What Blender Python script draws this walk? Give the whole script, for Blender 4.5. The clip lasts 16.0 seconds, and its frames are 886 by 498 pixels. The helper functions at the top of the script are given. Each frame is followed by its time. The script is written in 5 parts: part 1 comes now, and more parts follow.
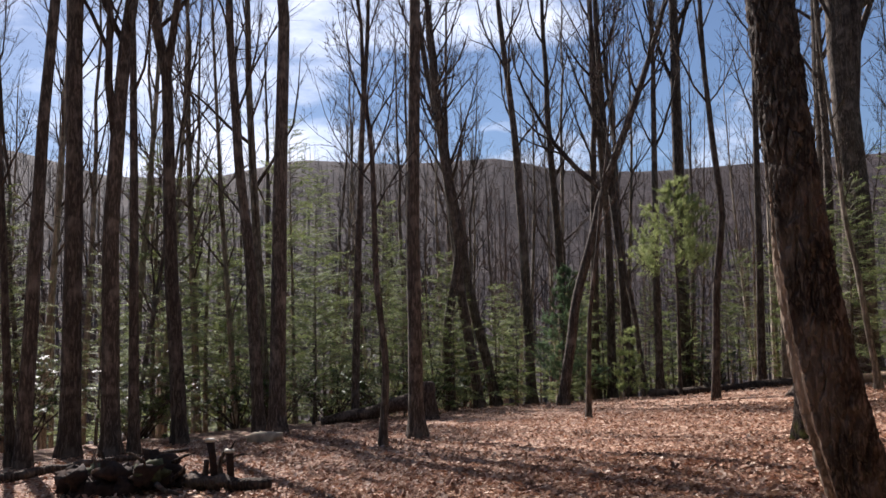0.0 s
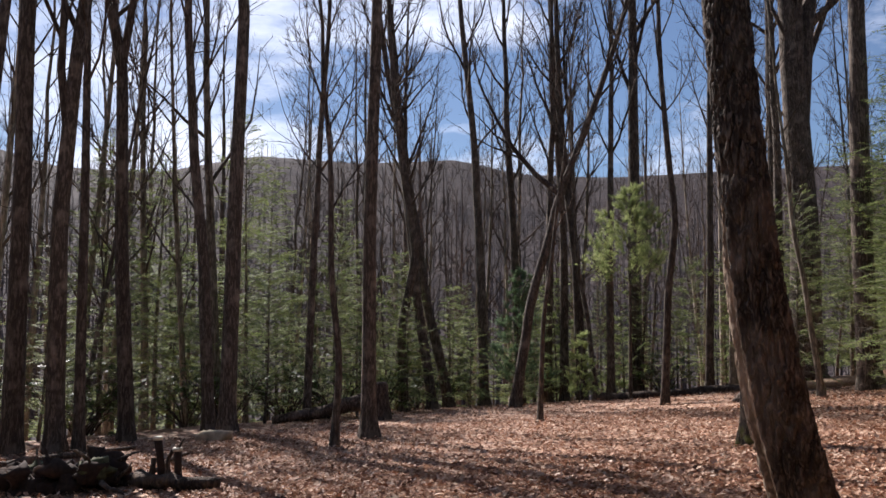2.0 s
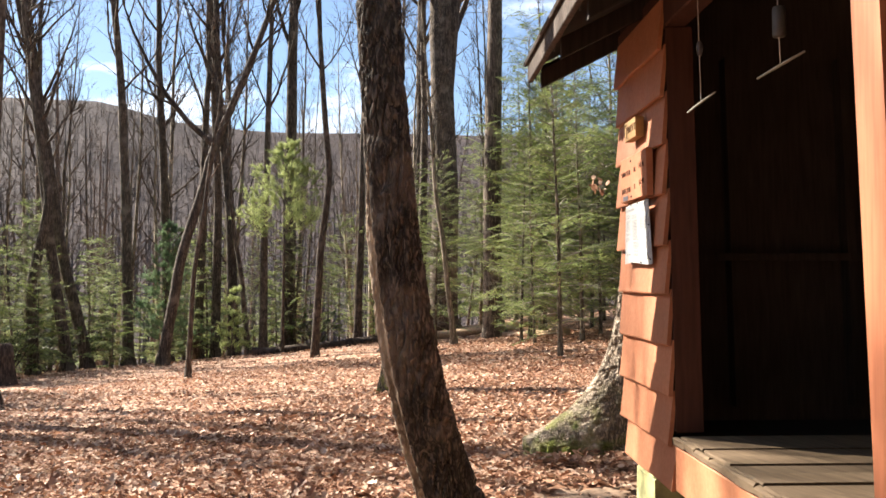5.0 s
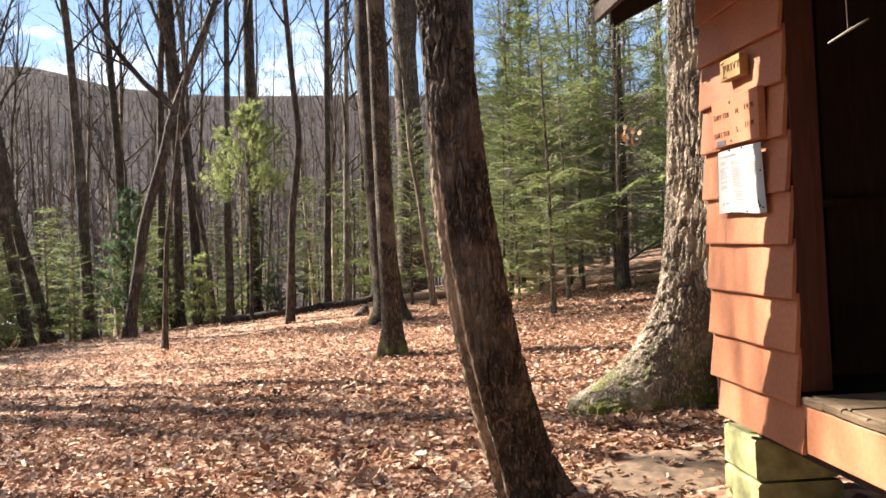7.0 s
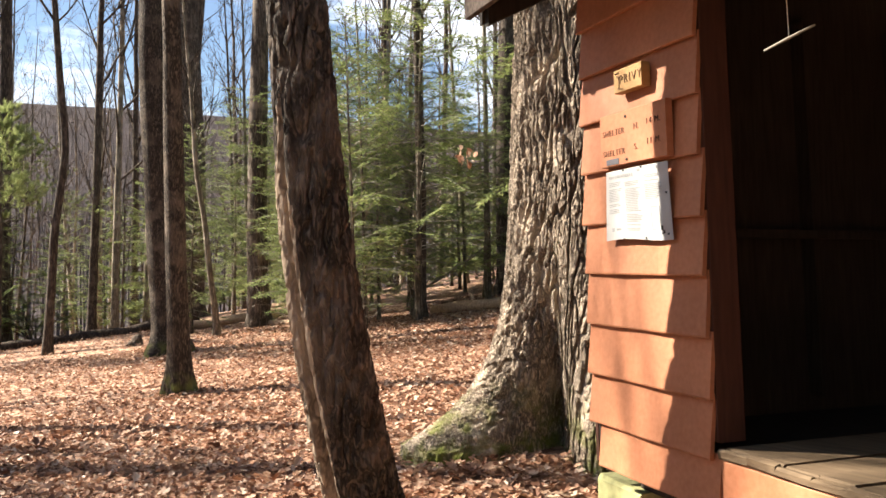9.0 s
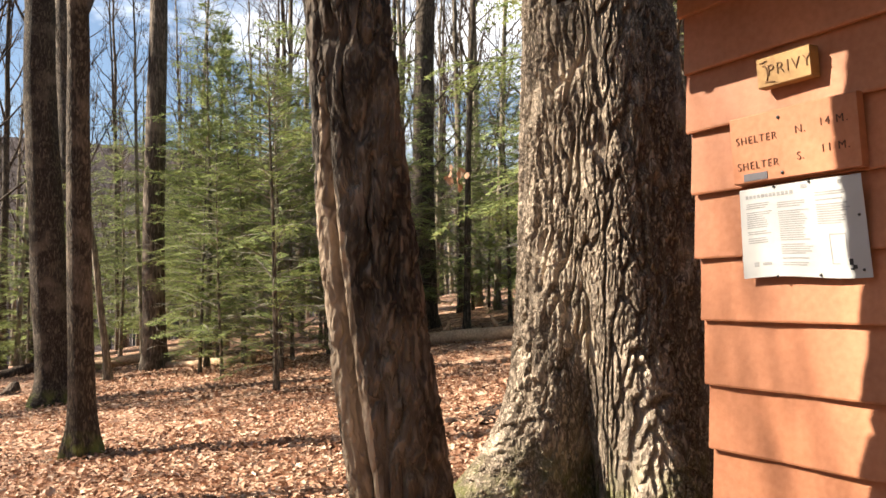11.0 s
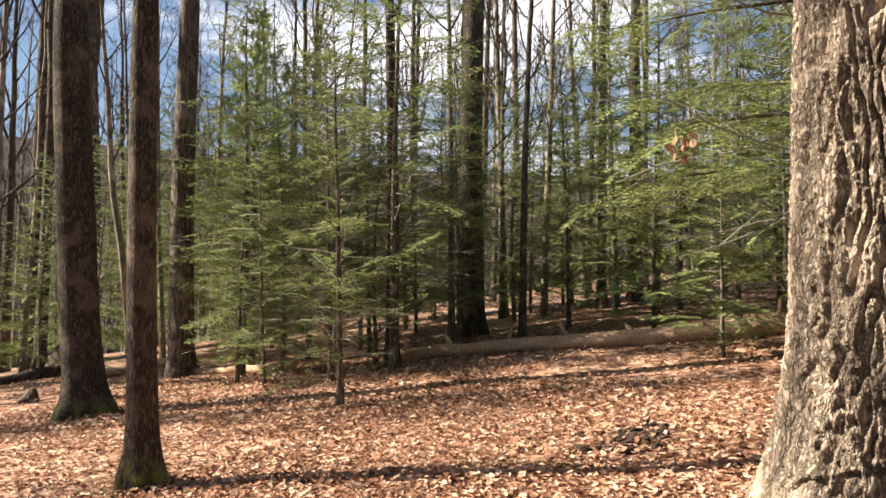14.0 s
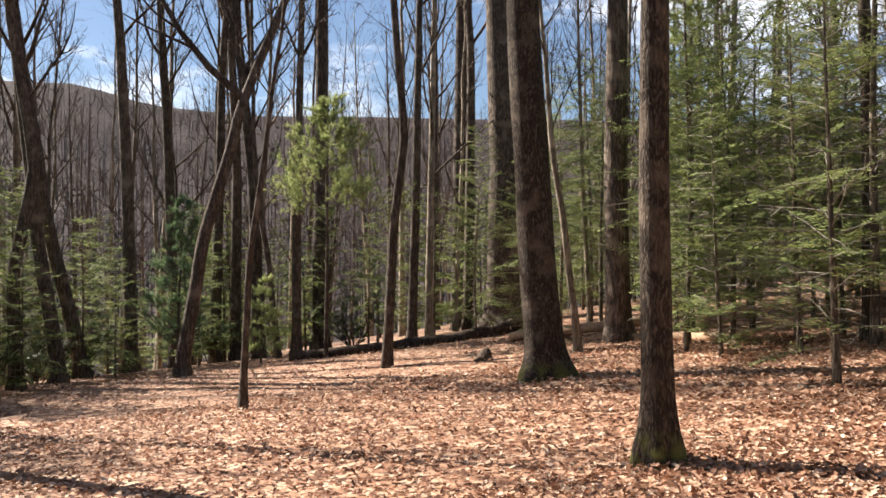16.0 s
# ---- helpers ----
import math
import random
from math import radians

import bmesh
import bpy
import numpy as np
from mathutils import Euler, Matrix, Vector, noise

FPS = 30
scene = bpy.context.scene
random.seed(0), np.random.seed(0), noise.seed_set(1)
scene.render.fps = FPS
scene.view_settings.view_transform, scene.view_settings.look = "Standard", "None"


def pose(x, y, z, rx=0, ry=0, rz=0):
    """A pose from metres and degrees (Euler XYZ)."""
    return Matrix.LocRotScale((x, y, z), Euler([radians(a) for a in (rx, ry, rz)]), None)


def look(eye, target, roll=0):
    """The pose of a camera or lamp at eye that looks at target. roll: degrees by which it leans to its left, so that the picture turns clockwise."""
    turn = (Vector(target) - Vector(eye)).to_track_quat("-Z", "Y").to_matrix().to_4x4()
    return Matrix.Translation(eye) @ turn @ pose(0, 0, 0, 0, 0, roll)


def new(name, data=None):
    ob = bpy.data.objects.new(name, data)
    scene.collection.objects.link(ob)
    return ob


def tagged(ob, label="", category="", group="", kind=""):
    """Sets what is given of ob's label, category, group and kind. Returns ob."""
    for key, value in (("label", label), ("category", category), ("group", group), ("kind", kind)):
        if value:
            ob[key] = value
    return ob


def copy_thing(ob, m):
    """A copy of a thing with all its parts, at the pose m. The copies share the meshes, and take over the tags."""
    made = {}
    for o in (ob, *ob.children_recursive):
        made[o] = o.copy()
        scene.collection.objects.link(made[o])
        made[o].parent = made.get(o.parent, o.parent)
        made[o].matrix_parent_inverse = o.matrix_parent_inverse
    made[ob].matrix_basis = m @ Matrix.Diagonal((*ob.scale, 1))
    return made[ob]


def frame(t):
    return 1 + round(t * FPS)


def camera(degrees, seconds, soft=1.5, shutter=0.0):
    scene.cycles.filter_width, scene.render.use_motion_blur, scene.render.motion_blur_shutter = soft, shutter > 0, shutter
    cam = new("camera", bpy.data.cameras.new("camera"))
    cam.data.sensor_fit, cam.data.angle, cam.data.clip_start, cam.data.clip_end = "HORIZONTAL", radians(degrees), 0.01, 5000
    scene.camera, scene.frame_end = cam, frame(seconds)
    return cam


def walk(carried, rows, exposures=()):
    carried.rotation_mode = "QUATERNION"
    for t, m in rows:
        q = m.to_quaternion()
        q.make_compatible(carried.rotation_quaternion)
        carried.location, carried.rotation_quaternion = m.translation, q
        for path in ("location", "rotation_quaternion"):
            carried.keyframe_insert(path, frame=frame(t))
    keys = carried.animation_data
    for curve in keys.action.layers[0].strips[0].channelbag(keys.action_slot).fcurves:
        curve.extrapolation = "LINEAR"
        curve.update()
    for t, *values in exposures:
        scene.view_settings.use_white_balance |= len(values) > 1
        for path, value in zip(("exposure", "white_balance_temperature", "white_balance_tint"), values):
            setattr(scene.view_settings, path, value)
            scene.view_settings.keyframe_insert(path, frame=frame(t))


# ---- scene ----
cam = camera(55.8, 16.0, soft=1.6)
PATH = [
    (0.0, (0.428, 0.453, 1.463), (0.250, 2.437, 1.639), -1.13),
    (0.5, (0.426, 0.446, 1.466), (0.264, 2.430, 1.656), -0.84),
    (1.0, (0.424, 0.454, 1.461), (0.276, 2.438, 1.667), -1.04),
    (1.5, (0.427, 0.458, 1.463), (0.298, 2.444, 1.663), -0.97),
    (2.0, (0.426, 0.450, 1.467), (0.352, 2.441, 1.644), -0.01),
    (2.5, (0.426, 0.446, 1.467), (0.517, 2.439, 1.614), 0.35),
    (3.0, (0.455, 0.307, 1.491), (0.877, 2.258, 1.601), 0.64),
    (3.5, (0.511, 0.309, 1.471), (1.208, 2.181, 1.562), 0.15),
    (3.7, (0.533, 0.316, 1.465), (1.278, 2.170, 1.549), -0.29),
    (5.8, (0.348, 0.669, 1.457), (1.027, 2.550, 1.494), -0.56),
    (6.0, (0.296, 0.736, 1.451), (0.963, 2.621, 1.474), -0.95),
    (6.5, (0.111, 0.891, 1.466), (0.833, 2.756, 1.466), -1.88),
    (7.0, (0.041, 1.012, 1.454), (0.870, 2.832, 1.430), -1.65),
    (7.5, (0.064, 1.237, 1.443), (1.070, 2.966, 1.421), -0.95),
    (8.0, (0.104, 1.387, 1.459), (1.258, 3.020, 1.475), 0.20),
    (8.5, (0.094, 1.500, 1.456), (1.305, 3.092, 1.488), 0.56),
    (8.7, (0.069, 1.603, 1.442), (1.308, 3.172, 1.474), 0.25),
    (10.8, (0.191, 2.790, 1.487), (1.645, 4.160, 1.587), -0.94),
    (11.0, (0.182, 2.905, 1.495), (1.658, 4.249, 1.602), -0.71),
    (11.5, (0.234, 3.152, 1.467), (1.716, 4.490, 1.579), 0.18),
    (12.0, (0.383, 3.426, 1.474), (1.803, 4.829, 1.597), 0.31),
    (12.5, (0.393, 3.648, 1.450), (1.754, 5.109, 1.560), -0.06),
    (13.0, (0.287, 3.962, 1.486), (1.684, 5.383, 1.652), -1.12),
    (13.5, (0.264, 4.219, 1.467), (1.725, 5.576, 1.615), 0.06),
    (14.0, (0.366, 4.547, 1.489), (1.852, 5.880, 1.607), -0.04),
    (14.5, (0.290, 4.760, 1.472), (1.658, 6.216, 1.552), -0.72),
    (15.0, (0.071, 5.067, 1.506), (1.303, 6.640, 1.592), -1.24),
    (15.5, (-0.088, 5.294, 1.508), (0.845, 7.061, 1.595), -0.48),
    (16.0, (-0.120, 5.626, 1.498), (0.647, 7.473, 1.532), -0.24),
]
walk(cam, [(t, look(eye, target, roll)) for t, eye, target, roll in PATH],
     exposures=[(0.0, 1.10, 6000, 16), (2.3, 1.08, 6000, 16), (3.0, 1.26, 6200, 12), (3.5, 1.97, 6500, 10), (5.8, 2.22, 6600, 10), (8.7, 2.14, 6700, 10), (11.0, 2.0, 7000, 10), (12.0, 1.78, 7000, 10), (13.0, 1.88, 7000, 10), (14.5, 1.70, 6900, 12), (16.0, 1.66, 6600, 12)])

# ---- light ----
SUN_HEADING, SUN_UP = -34.4, 35.5     # degrees clockwise from +y; above the horizon
sun_way = Vector((math.sin(radians(SUN_HEADING)) * math.cos(radians(SUN_UP)),
                  math.cos(radians(SUN_HEADING)) * math.cos(radians(SUN_UP)), math.sin(radians(SUN_UP))))
sun_data = bpy.data.lights.new("sun", "SUN")
sun_data.energy, sun_data.angle, sun_data.color = 5.0, radians(0.53), (1.0, 0.92, 0.81)
sun = new("sun", sun_data)
sun.matrix_world = look(sun_way * 60, (0, 0, 0))

world = bpy.data.worlds.new("sky")
scene.world = world
world.use_nodes = True
wn, wl = world.node_tree.nodes, world.node_tree.links
wn.clear()
w_out, w_bg = wn.new("ShaderNodeOutputWorld"), wn.new("ShaderNodeBackground")
w_sky = wn.new("ShaderNodeTexSky")
w_sky.sky_type, w_sky.sun_disc = "NISHITA", False
w_sky.sun_elevation, w_sky.sun_rotation = radians(SUN_UP), radians(SUN_HEADING)
w_sky.air_density, w_sky.dust_density, w_sky.ozone_density = 1.0, 0.3, 3.5
w_co = wn.new("ShaderNodeTexCoord")
w_map = wn.new("ShaderNodeMapping")
w_map.inputs["Scale"].default_value = (2.2, 2.2, 7.0)
w_map.inputs["Rotation"].default_value = (0.25, 0.1, 0.6)
w_noise = wn.new("ShaderNodeTexNoise")
w_noise.inputs["Scale"].default_value, w_noise.inputs["Detail"].default_value = 1.5, 7.0
w_noise.inputs["Roughness"].default_value = 0.6
w_ramp = wn.new("ShaderNodeValToRGB")
w_ramp.color_ramp.elements[0].position, w_ramp.color_ramp.elements[1].position = 0.645, 0.87
w_ramp.color_ramp.elements[0].color = (0.025, 0.025, 0.025, 1)
w_mix = wn.new("ShaderNodeMix")
w_mix.data_type = "RGBA"
w_mix.inputs["B"].default_value = (15.5, 16.0, 17.0, 1)
wl.new(w_co.outputs["Generated"], w_map.inputs["Vector"])
wl.new(w_map.outputs[0], w_noise.inputs["Vector"])
w_dot, w_add = wn.new("ShaderNodeVectorMath"), wn.new("ShaderNodeMath")
w_dot.operation, w_add.operation = "DOT_PRODUCT", "MULTIPLY_ADD"
w_dot.inputs[1].default_value = (-0.62, 0.72, 0.25)
w_add.inputs[1].default_value = 0.235
wl.new(w_co.outputs["Generated"], w_dot.inputs[0])
wl.new(w_dot.outputs["Value"], w_add.inputs[0])
w_east, w_bank, w_sum = wn.new("ShaderNodeVectorMath"), wn.new("ShaderNodeMapRange"), wn.new("ShaderNodeMath")
w_east.operation, w_sum.operation = "DOT_PRODUCT", "ADD"
w_east.inputs[1].default_value = (0.82, 0.55, 0.16)
w_bank.inputs["From Min"].default_value, w_bank.inputs["From Max"].default_value = 0.78, 0.98
w_bank.inputs["To Min"].default_value, w_bank.inputs["To Max"].default_value = 0.0, 0.17
wl.new(w_co.outputs["Generated"], w_east.inputs[0])
wl.new(w_east.outputs["Value"], w_bank.inputs["Value"])
wl.new(w_noise.outputs["Fac"], w_sum.inputs[0])
wl.new(w_bank.outputs[0], w_sum.inputs[1])
wl.new(w_sum.outputs[0], w_add.inputs[2])
wl.new(w_add.outputs[0], w_ramp.inputs["Fac"])
wl.new(w_ramp.outputs["Color"], w_mix.inputs["Factor"])
wl.new(w_sky.outputs["Color"], w_mix.inputs["A"])
wl.new(w_mix.outputs["Result"], w_bg.inputs["Color"])
wl.new(w_bg.outputs[0], w_out.inputs["Surface"])
w_bg.inputs["Strength"].default_value = 0.038


# ---- materials ----
def material(name, rough=0.8, specular=0.3):
    m = bpy.data.materials.new(name)
    m.use_nodes = True
    b = m.node_tree.nodes["Principled BSDF"]
    b.inputs["Roughness"].default_value = rough
    b.inputs["Specular IOR Level"].default_value = specular
    return m, m.node_tree.nodes, m.node_tree.links, b


def ramp_of(nodes, stops):
    r = nodes.new("ShaderNodeValToRGB")
    while len(r.color_ramp.elements) < len(stops):
        r.color_ramp.elements.new(0.5)
    for e, (p, c) in zip(r.color_ramp.elements, stops):
        e.position, e.color = p, (*c, 1)
    return r


def noise_on(nodes, links, scale, detail=4.0, stretch=(1, 1, 1), coords="Object"):
    co, mp, nz = nodes.new("ShaderNodeTexCoord"), nodes.new("ShaderNodeMapping"), nodes.new("ShaderNodeTexNoise")
    mp.inputs["Scale"].default_value = stretch
    nz.inputs["Scale"].default_value, nz.inputs["Detail"].default_value = scale, detail
    links.new(co.outputs[coords], mp.inputs["Vector"])
    links.new(mp.outputs[0], nz.inputs["Vector"])
    return nz


def mixed(nodes, links, fac, a, b, blend="MIX"):
    x = nodes.new("ShaderNodeMix")
    x.data_type, x.blend_type = "RGBA", blend
    for slot, v in (("Factor", fac), ("A", a), ("B", b)):
        if isinstance(v, (int, float)):
            x.inputs[slot].default_value = v
        elif isinstance(v, tuple):
            x.inputs[slot].default_value = (*v, 1)
        else:
            links.new(v, x.inputs[slot])
    return x.outputs["Result"]


def bumped(nodes, links, b, height, strength, distance):
    bp = nodes.new("ShaderNodeBump")
    bp.inputs["Strength"].default_value, bp.inputs["Distance"].default_value = strength, distance
    links.new(height, bp.inputs["Height"])
    links.new(bp.outputs[0], b.inputs["Normal"])


def bark(name, dark, pale, furrow=14.0, depth=0.02, moss=0.0, stretch=0.14):
    """Furrowed bark: long cracked plates, grey lichen patches, some moss."""
    m, n, l, b = material(name, 0.9, 0.15)
    co, mp = n.new("ShaderNodeTexCoord"), n.new("ShaderNodeMapping")
    mp.inputs["Scale"].default_value = (1, 1, stretch)
    vo = n.new("ShaderNodeTexNoise")
    vo.inputs["Scale"].default_value, vo.inputs["Detail"].default_value = furrow * 0.6, 2.5
    warp = noise_on(n, l, 6.0, 3.0)
    add = n.new("ShaderNodeVectorMath")
    add.operation = "MULTIPLY_ADD"
    add.inputs[1].default_value = (0.06, 0.06, 0.16)
    l.new(warp.outputs["Color"], add.inputs[0])
    l.new(co.outputs["Object"], add.inputs[2])
    l.new(add.outputs[0], mp.inputs["Vector"])
    l.new(mp.outputs[0], vo.inputs["Vector"])
    plates = ramp_of(n, [(0.36, (1, 1, 1)), (0.47, (0.12, 0.12, 0.12)), (0.53, (0.0, 0.0, 0.0)), (0.64, (1, 1, 1))])
    l.new(vo.outputs["Fac"], plates.inputs["Fac"])
    grain = noise_on(n, l, 38.0, 5.0, (1, 1, 0.35))
    tone = ramp_of(n, [(0.3, dark), (0.7, pale)])
    l.new(grain.outputs["Fac"], tone.inputs["Fac"])
    crack = mixed(n, l, plates.outputs["Color"], tuple(c * 0.6 for c in dark), tone.outputs["Color"])
    patch = noise_on(n, l, 3.2, 4.0)
    pr = ramp_of(n, [(0.52, (0, 0, 0)), (0.7, (0.55, 0.55, 0.55))])
    l.new(patch.outputs["Fac"], pr.inputs["Fac"])
    lichen = mixed(n, l, pr.outputs["Color"], crack, tuple(min(1, c * 1.35) for c in pale))
    if moss:
        geo, sep = n.new("ShaderNodeTexCoord"), n.new("ShaderNodeSeparateXYZ")
        l.new(geo.outputs["Object"], sep.inputs[0])
        low = n.new("ShaderNodeMapRange")
        low.inputs["From Min"].default_value, low.inputs["From Max"].default_value = moss, 0.0
        low.inputs["To Min"].default_value, low.inputs["To Max"].default_value = 0.0, 1.0
        l.new(sep.outputs["Z"], low.inputs["Value"])
        mn = noise_on(n, l, 7.0, 5.0)
        mr = ramp_of(n, [(0.42, (0, 0, 0)), (0.62, (1, 1, 1))])
        l.new(mn.outputs["Fac"], mr.inputs["Fac"])
        mul = n.new("ShaderNodeMath")
        mul.operation = "MULTIPLY"
        l.new(low.outputs[0], mul.inputs[0])
        l.new(mr.outputs["Color"], mul.inputs[1])
        lichen = mixed(n, l, mul.outputs[0], lichen, (0.17, 0.19, 0.04))
    info = n.new("ShaderNodeObjectInfo")
    vary = n.new("ShaderNodeMapRange")
    vary.inputs["To Min"].default_value, vary.inputs["To Max"].default_value = 0.75, 1.25
    l.new(info.outputs["Random"], vary.inputs["Value"])
    hsv = n.new("ShaderNodeHueSaturation")
    l.new(vary.outputs[0], hsv.inputs["Value"])
    l.new(lichen, hsv.inputs["Color"])
    l.new(hsv.outputs["Color"], b.inputs["Base Color"])
    hsum = n.new("ShaderNodeMath")
    hsum.operation = "MULTIPLY_ADD"
    hsum.inputs[1].default_value = 0.35
    l.new(grain.outputs["Fac"], hsum.inputs[0])
    l.new(plates.outputs["Color"], hsum.inputs[2])
    bumped(n, l, b, hsum.outputs[0], 0.8, depth)
    return m


def foliage(name, stops, gloss=0.45, see=0.35):
    """Leaves and needles, each island its own tone, that let some light through."""
    m, n, l, b = material(name, gloss, 0.06)
    geo = n.new("ShaderNodeNewGeometry")
    r = ramp_of(n, stops)
    l.new(geo.outputs["Random Per Island"], r.inputs["Fac"])
    l.new(r.outputs["Color"], b.inputs["Base Color"])
    tr, mx = n.new("ShaderNodeBsdfTranslucent"), n.new("ShaderNodeMixShader")
    l.new(r.outputs["Color"], tr.inputs["Color"])
    mx.inputs["Fac"].default_value = see
    l.new(b.outputs[0], mx.inputs[1])
    l.new(tr.outputs[0], mx.inputs[2])
    l.new(mx.outputs[0], n["Material Output"].inputs["Surface"])
    return m


def wood(name, base, pale, rough=0.75, along="X", scale=1.0, wear=None):
    """Sawn boards: long grain, blotches, optional worn patches."""
    m, n, l, b = material(name, rough, 0.25)
    st = {"X": (1.5, 22, 22), "Y": (22, 1.5, 22), "Z": (22, 22, 1.5)}[along]
    g = noise_on(n, l, 2.2 * scale, 6.0, st)
    r = ramp_of(n, [(0.3, base), (0.72, pale)])
    l.new(g.outputs["Fac"], r.inputs["Fac"])
    blot = noise_on(n, l, 2.5, 4.0)
    br = ramp_of(n, [(0.3, (0.78, 0.78, 0.78)), (0.75, (1.08, 1.08, 1.08))])
    l.new(blot.outputs["Fac"], br.inputs["Fac"])
    col = mixed(n, l, 1.0, r.outputs["Color"], br.outputs["Color"], "MULTIPLY")
    if wear:
        wnz = noise_on(n, l, 9.0, 6.0)
        wr = ramp_of(n, [(0.66, (0, 0, 0)), (0.74, (1, 1, 1))])
        l.new(wnz.outputs["Fac"], wr.inputs["Fac"])
        col = mixed(n, l, wr.outputs["Color"], col, wear)
    info, vary, hsv = n.new("ShaderNodeObjectInfo"), n.new("ShaderNodeMapRange"), n.new("ShaderNodeHueSaturation")
    vary.inputs["To Min"].default_value, vary.inputs["To Max"].default_value = 0.88, 1.12
    l.new(info.outputs["Random"], vary.inputs["Value"])
    l.new(vary.outputs[0], hsv.inputs["Value"])
    l.new(col, hsv.inputs["Color"])
    l.new(hsv.outputs["Color"], b.inputs["Base Color"])
    bumped(n, l, b, g.outputs["Fac"], 0.22, 0.003)
    return m


def plain(name, color, rough=0.6, metal=0.0, grain=25.0, spread=0.15):
    m, n, l, b = material(name, rough, 0.3)
    g = noise_on(n, l, grain, 5.0)
    r = ramp_of(n, [(0.3, tuple(c * (1 - spread) for c in color)), (0.7, tuple(min(1, c * (1 + spread)) for c in color))])
    l.new(g.outputs["Fac"], r.inputs["Fac"])
    l.new(r.outputs["Color"], b.inputs["Base Color"])
    b.inputs["Metallic"].default_value = metal
    bumped(n, l, b, g.outputs["Fac"], 0.2, 0.003)
    return m


LEAF_TONES = [(0.0, (0.13, 0.064, 0.041)), (0.22, (0.28, 0.142, 0.088)), (0.5, (0.42, 0.245, 0.160)), (0.8, (0.55, 0.365, 0.255)), (1.0, (0.69, 0.53, 0.405))]
M_LEAF = foliage("dry_leaf", LEAF_TONES, 0.55, 0.12)
M_LEAFONE, leaf_n, leaf_l, leaf_b = material("single_dry_leaf", 0.6, 0.2)
leaf_info, leaf_ramp, leaf_grain = leaf_n.new("ShaderNodeObjectInfo"), ramp_of(leaf_n, LEAF_TONES), noise_on(leaf_n, leaf_l, 40.0)
leaf_l.new(leaf_info.outputs["Random"], leaf_ramp.inputs["Fac"])
leaf_l.new(leaf_ramp.outputs["Color"], leaf_b.inputs["Base Color"])
bumped(leaf_n, leaf_l, leaf_b, leaf_grain.outputs["Fac"], 0.4, 0.004)
M_NEEDLE = foliage("hemlock_needles", [(0.0, (0.095, 0.128, 0.048)), (0.5, (0.20, 0.245, 0.094)), (1.0, (0.35, 0.395, 0.155))], 0.7, 0.34)
M_PINE = foliage("pine_needles", [(0.0, (0.20, 0.25, 0.10)), (0.5, (0.33, 0.385, 0.155)), (1.0, (0.48, 0.52, 0.23))], 0.65, 0.5)
M_PINEBLUE = foliage("young_pine_needles", [(0.0, (0.09, 0.15, 0.08)), (0.5, (0.16, 0.24, 0.12)), (1.0, (0.25, 0.33, 0.18))], 0.42, 0.4)
M_LAUREL = foliage("laurel_leaves", [(0.0, (0.03, 0.05, 0.015)), (0.6, (0.06, 0.09, 0.025)), (1.0, (0.12, 0.15, 0.05))], 0.42, 0.15)
M_BARK = bark("grey_brown_bark", (0.085, 0.066, 0.052), (0.21, 0.17, 0.135), 34.0, 0.008)
M_HEMBARK = bark("hemlock_bark", (0.11, 0.088, 0.066), (0.30, 0.25, 0.19), 34.0, 0.006)
M_BARKNEAR = bark("furrowed_bark", (0.046, 0.036, 0.028), (0.15, 0.118, 0.09), 60.0, 0.009, moss=0.28, stretch=0.26)
M_LEANBARK = bark("lean_bark", (0.058, 0.048, 0.039), (0.215, 0.175, 0.142), 62.0, 0.009, stretch=0.32)
M_OAK = bark("oak_bark", (0.21, 0.162, 0.12), (0.62, 0.505, 0.385), 80.0, 0.011, moss=0.45, stretch=0.45)
M_PALEBARK = bark("pale_smooth_bark", (0.20, 0.165, 0.12), (0.38, 0.32, 0.25), 30.0, 0.004)
M_TWIG = bark("twig_bark", (0.07, 0.052, 0.04), (0.16, 0.125, 0.098), 20.0, 0.004)
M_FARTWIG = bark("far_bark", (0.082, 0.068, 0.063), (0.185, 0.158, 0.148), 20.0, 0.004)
M_DEADTWIG = plain("dead_twig", (0.23, 0.21, 0.17), 0.9)
M_SCAR = bark("healed_wood", (0.24, 0.175, 0.125), (0.50, 0.39, 0.29), 40.0, 0.008, stretch=0.4)
M_RED = wood("red_stained_siding", (0.375, 0.148, 0.073), (0.45, 0.184, 0.096), 0.62, "X", 1.0)
M_REDPOST = wood("red_stained_post", (0.30, 0.10, 0.048), (0.42, 0.16, 0.08), 0.6, "Z", 1.0, wear=(0.22, 0.09, 0.05))
# brown boards coloured darker to carry the interior's deep shade
M_SHADEWOOD = wood("shade_brown_boards", (0.030, 0.022, 0.017), (0.058, 0.043, 0.034), 0.85, "Z")
# a darker copy of the boards: the eave's shade is in the colour
M_ROOFWOOD = wood("shaded_roof_boards", (0.016, 0.012, 0.010), (0.034, 0.026, 0.021), 0.85, "Z")
# the red stain again, darkened for parts that stand in shade
M_REDSHADE = wood("red_stain_in_shade", (0.058, 0.023, 0.015), (0.092, 0.036, 0.023), 0.7, "Z")
M_DECK = wood("weathered_deck", (0.085, 0.056, 0.033), (0.155, 0.108, 0.064), 0.85, "Y", 1.0, wear=(0.07, 0.055, 0.04))
M_BLOCK = plain("mossy_concrete", (0.28, 0.275, 0.13), 0.95, 0, 12.0, 0.4)
M_SHINGLE = plain("asphalt_shingle", (0.075, 0.056, 0.045), 0.95, 0, 40.0, 0.4)
M_SIGN = wood("yellow_sign_wood", (0.24, 0.135, 0.05), (0.33, 0.195, 0.075), 0.65, "X")
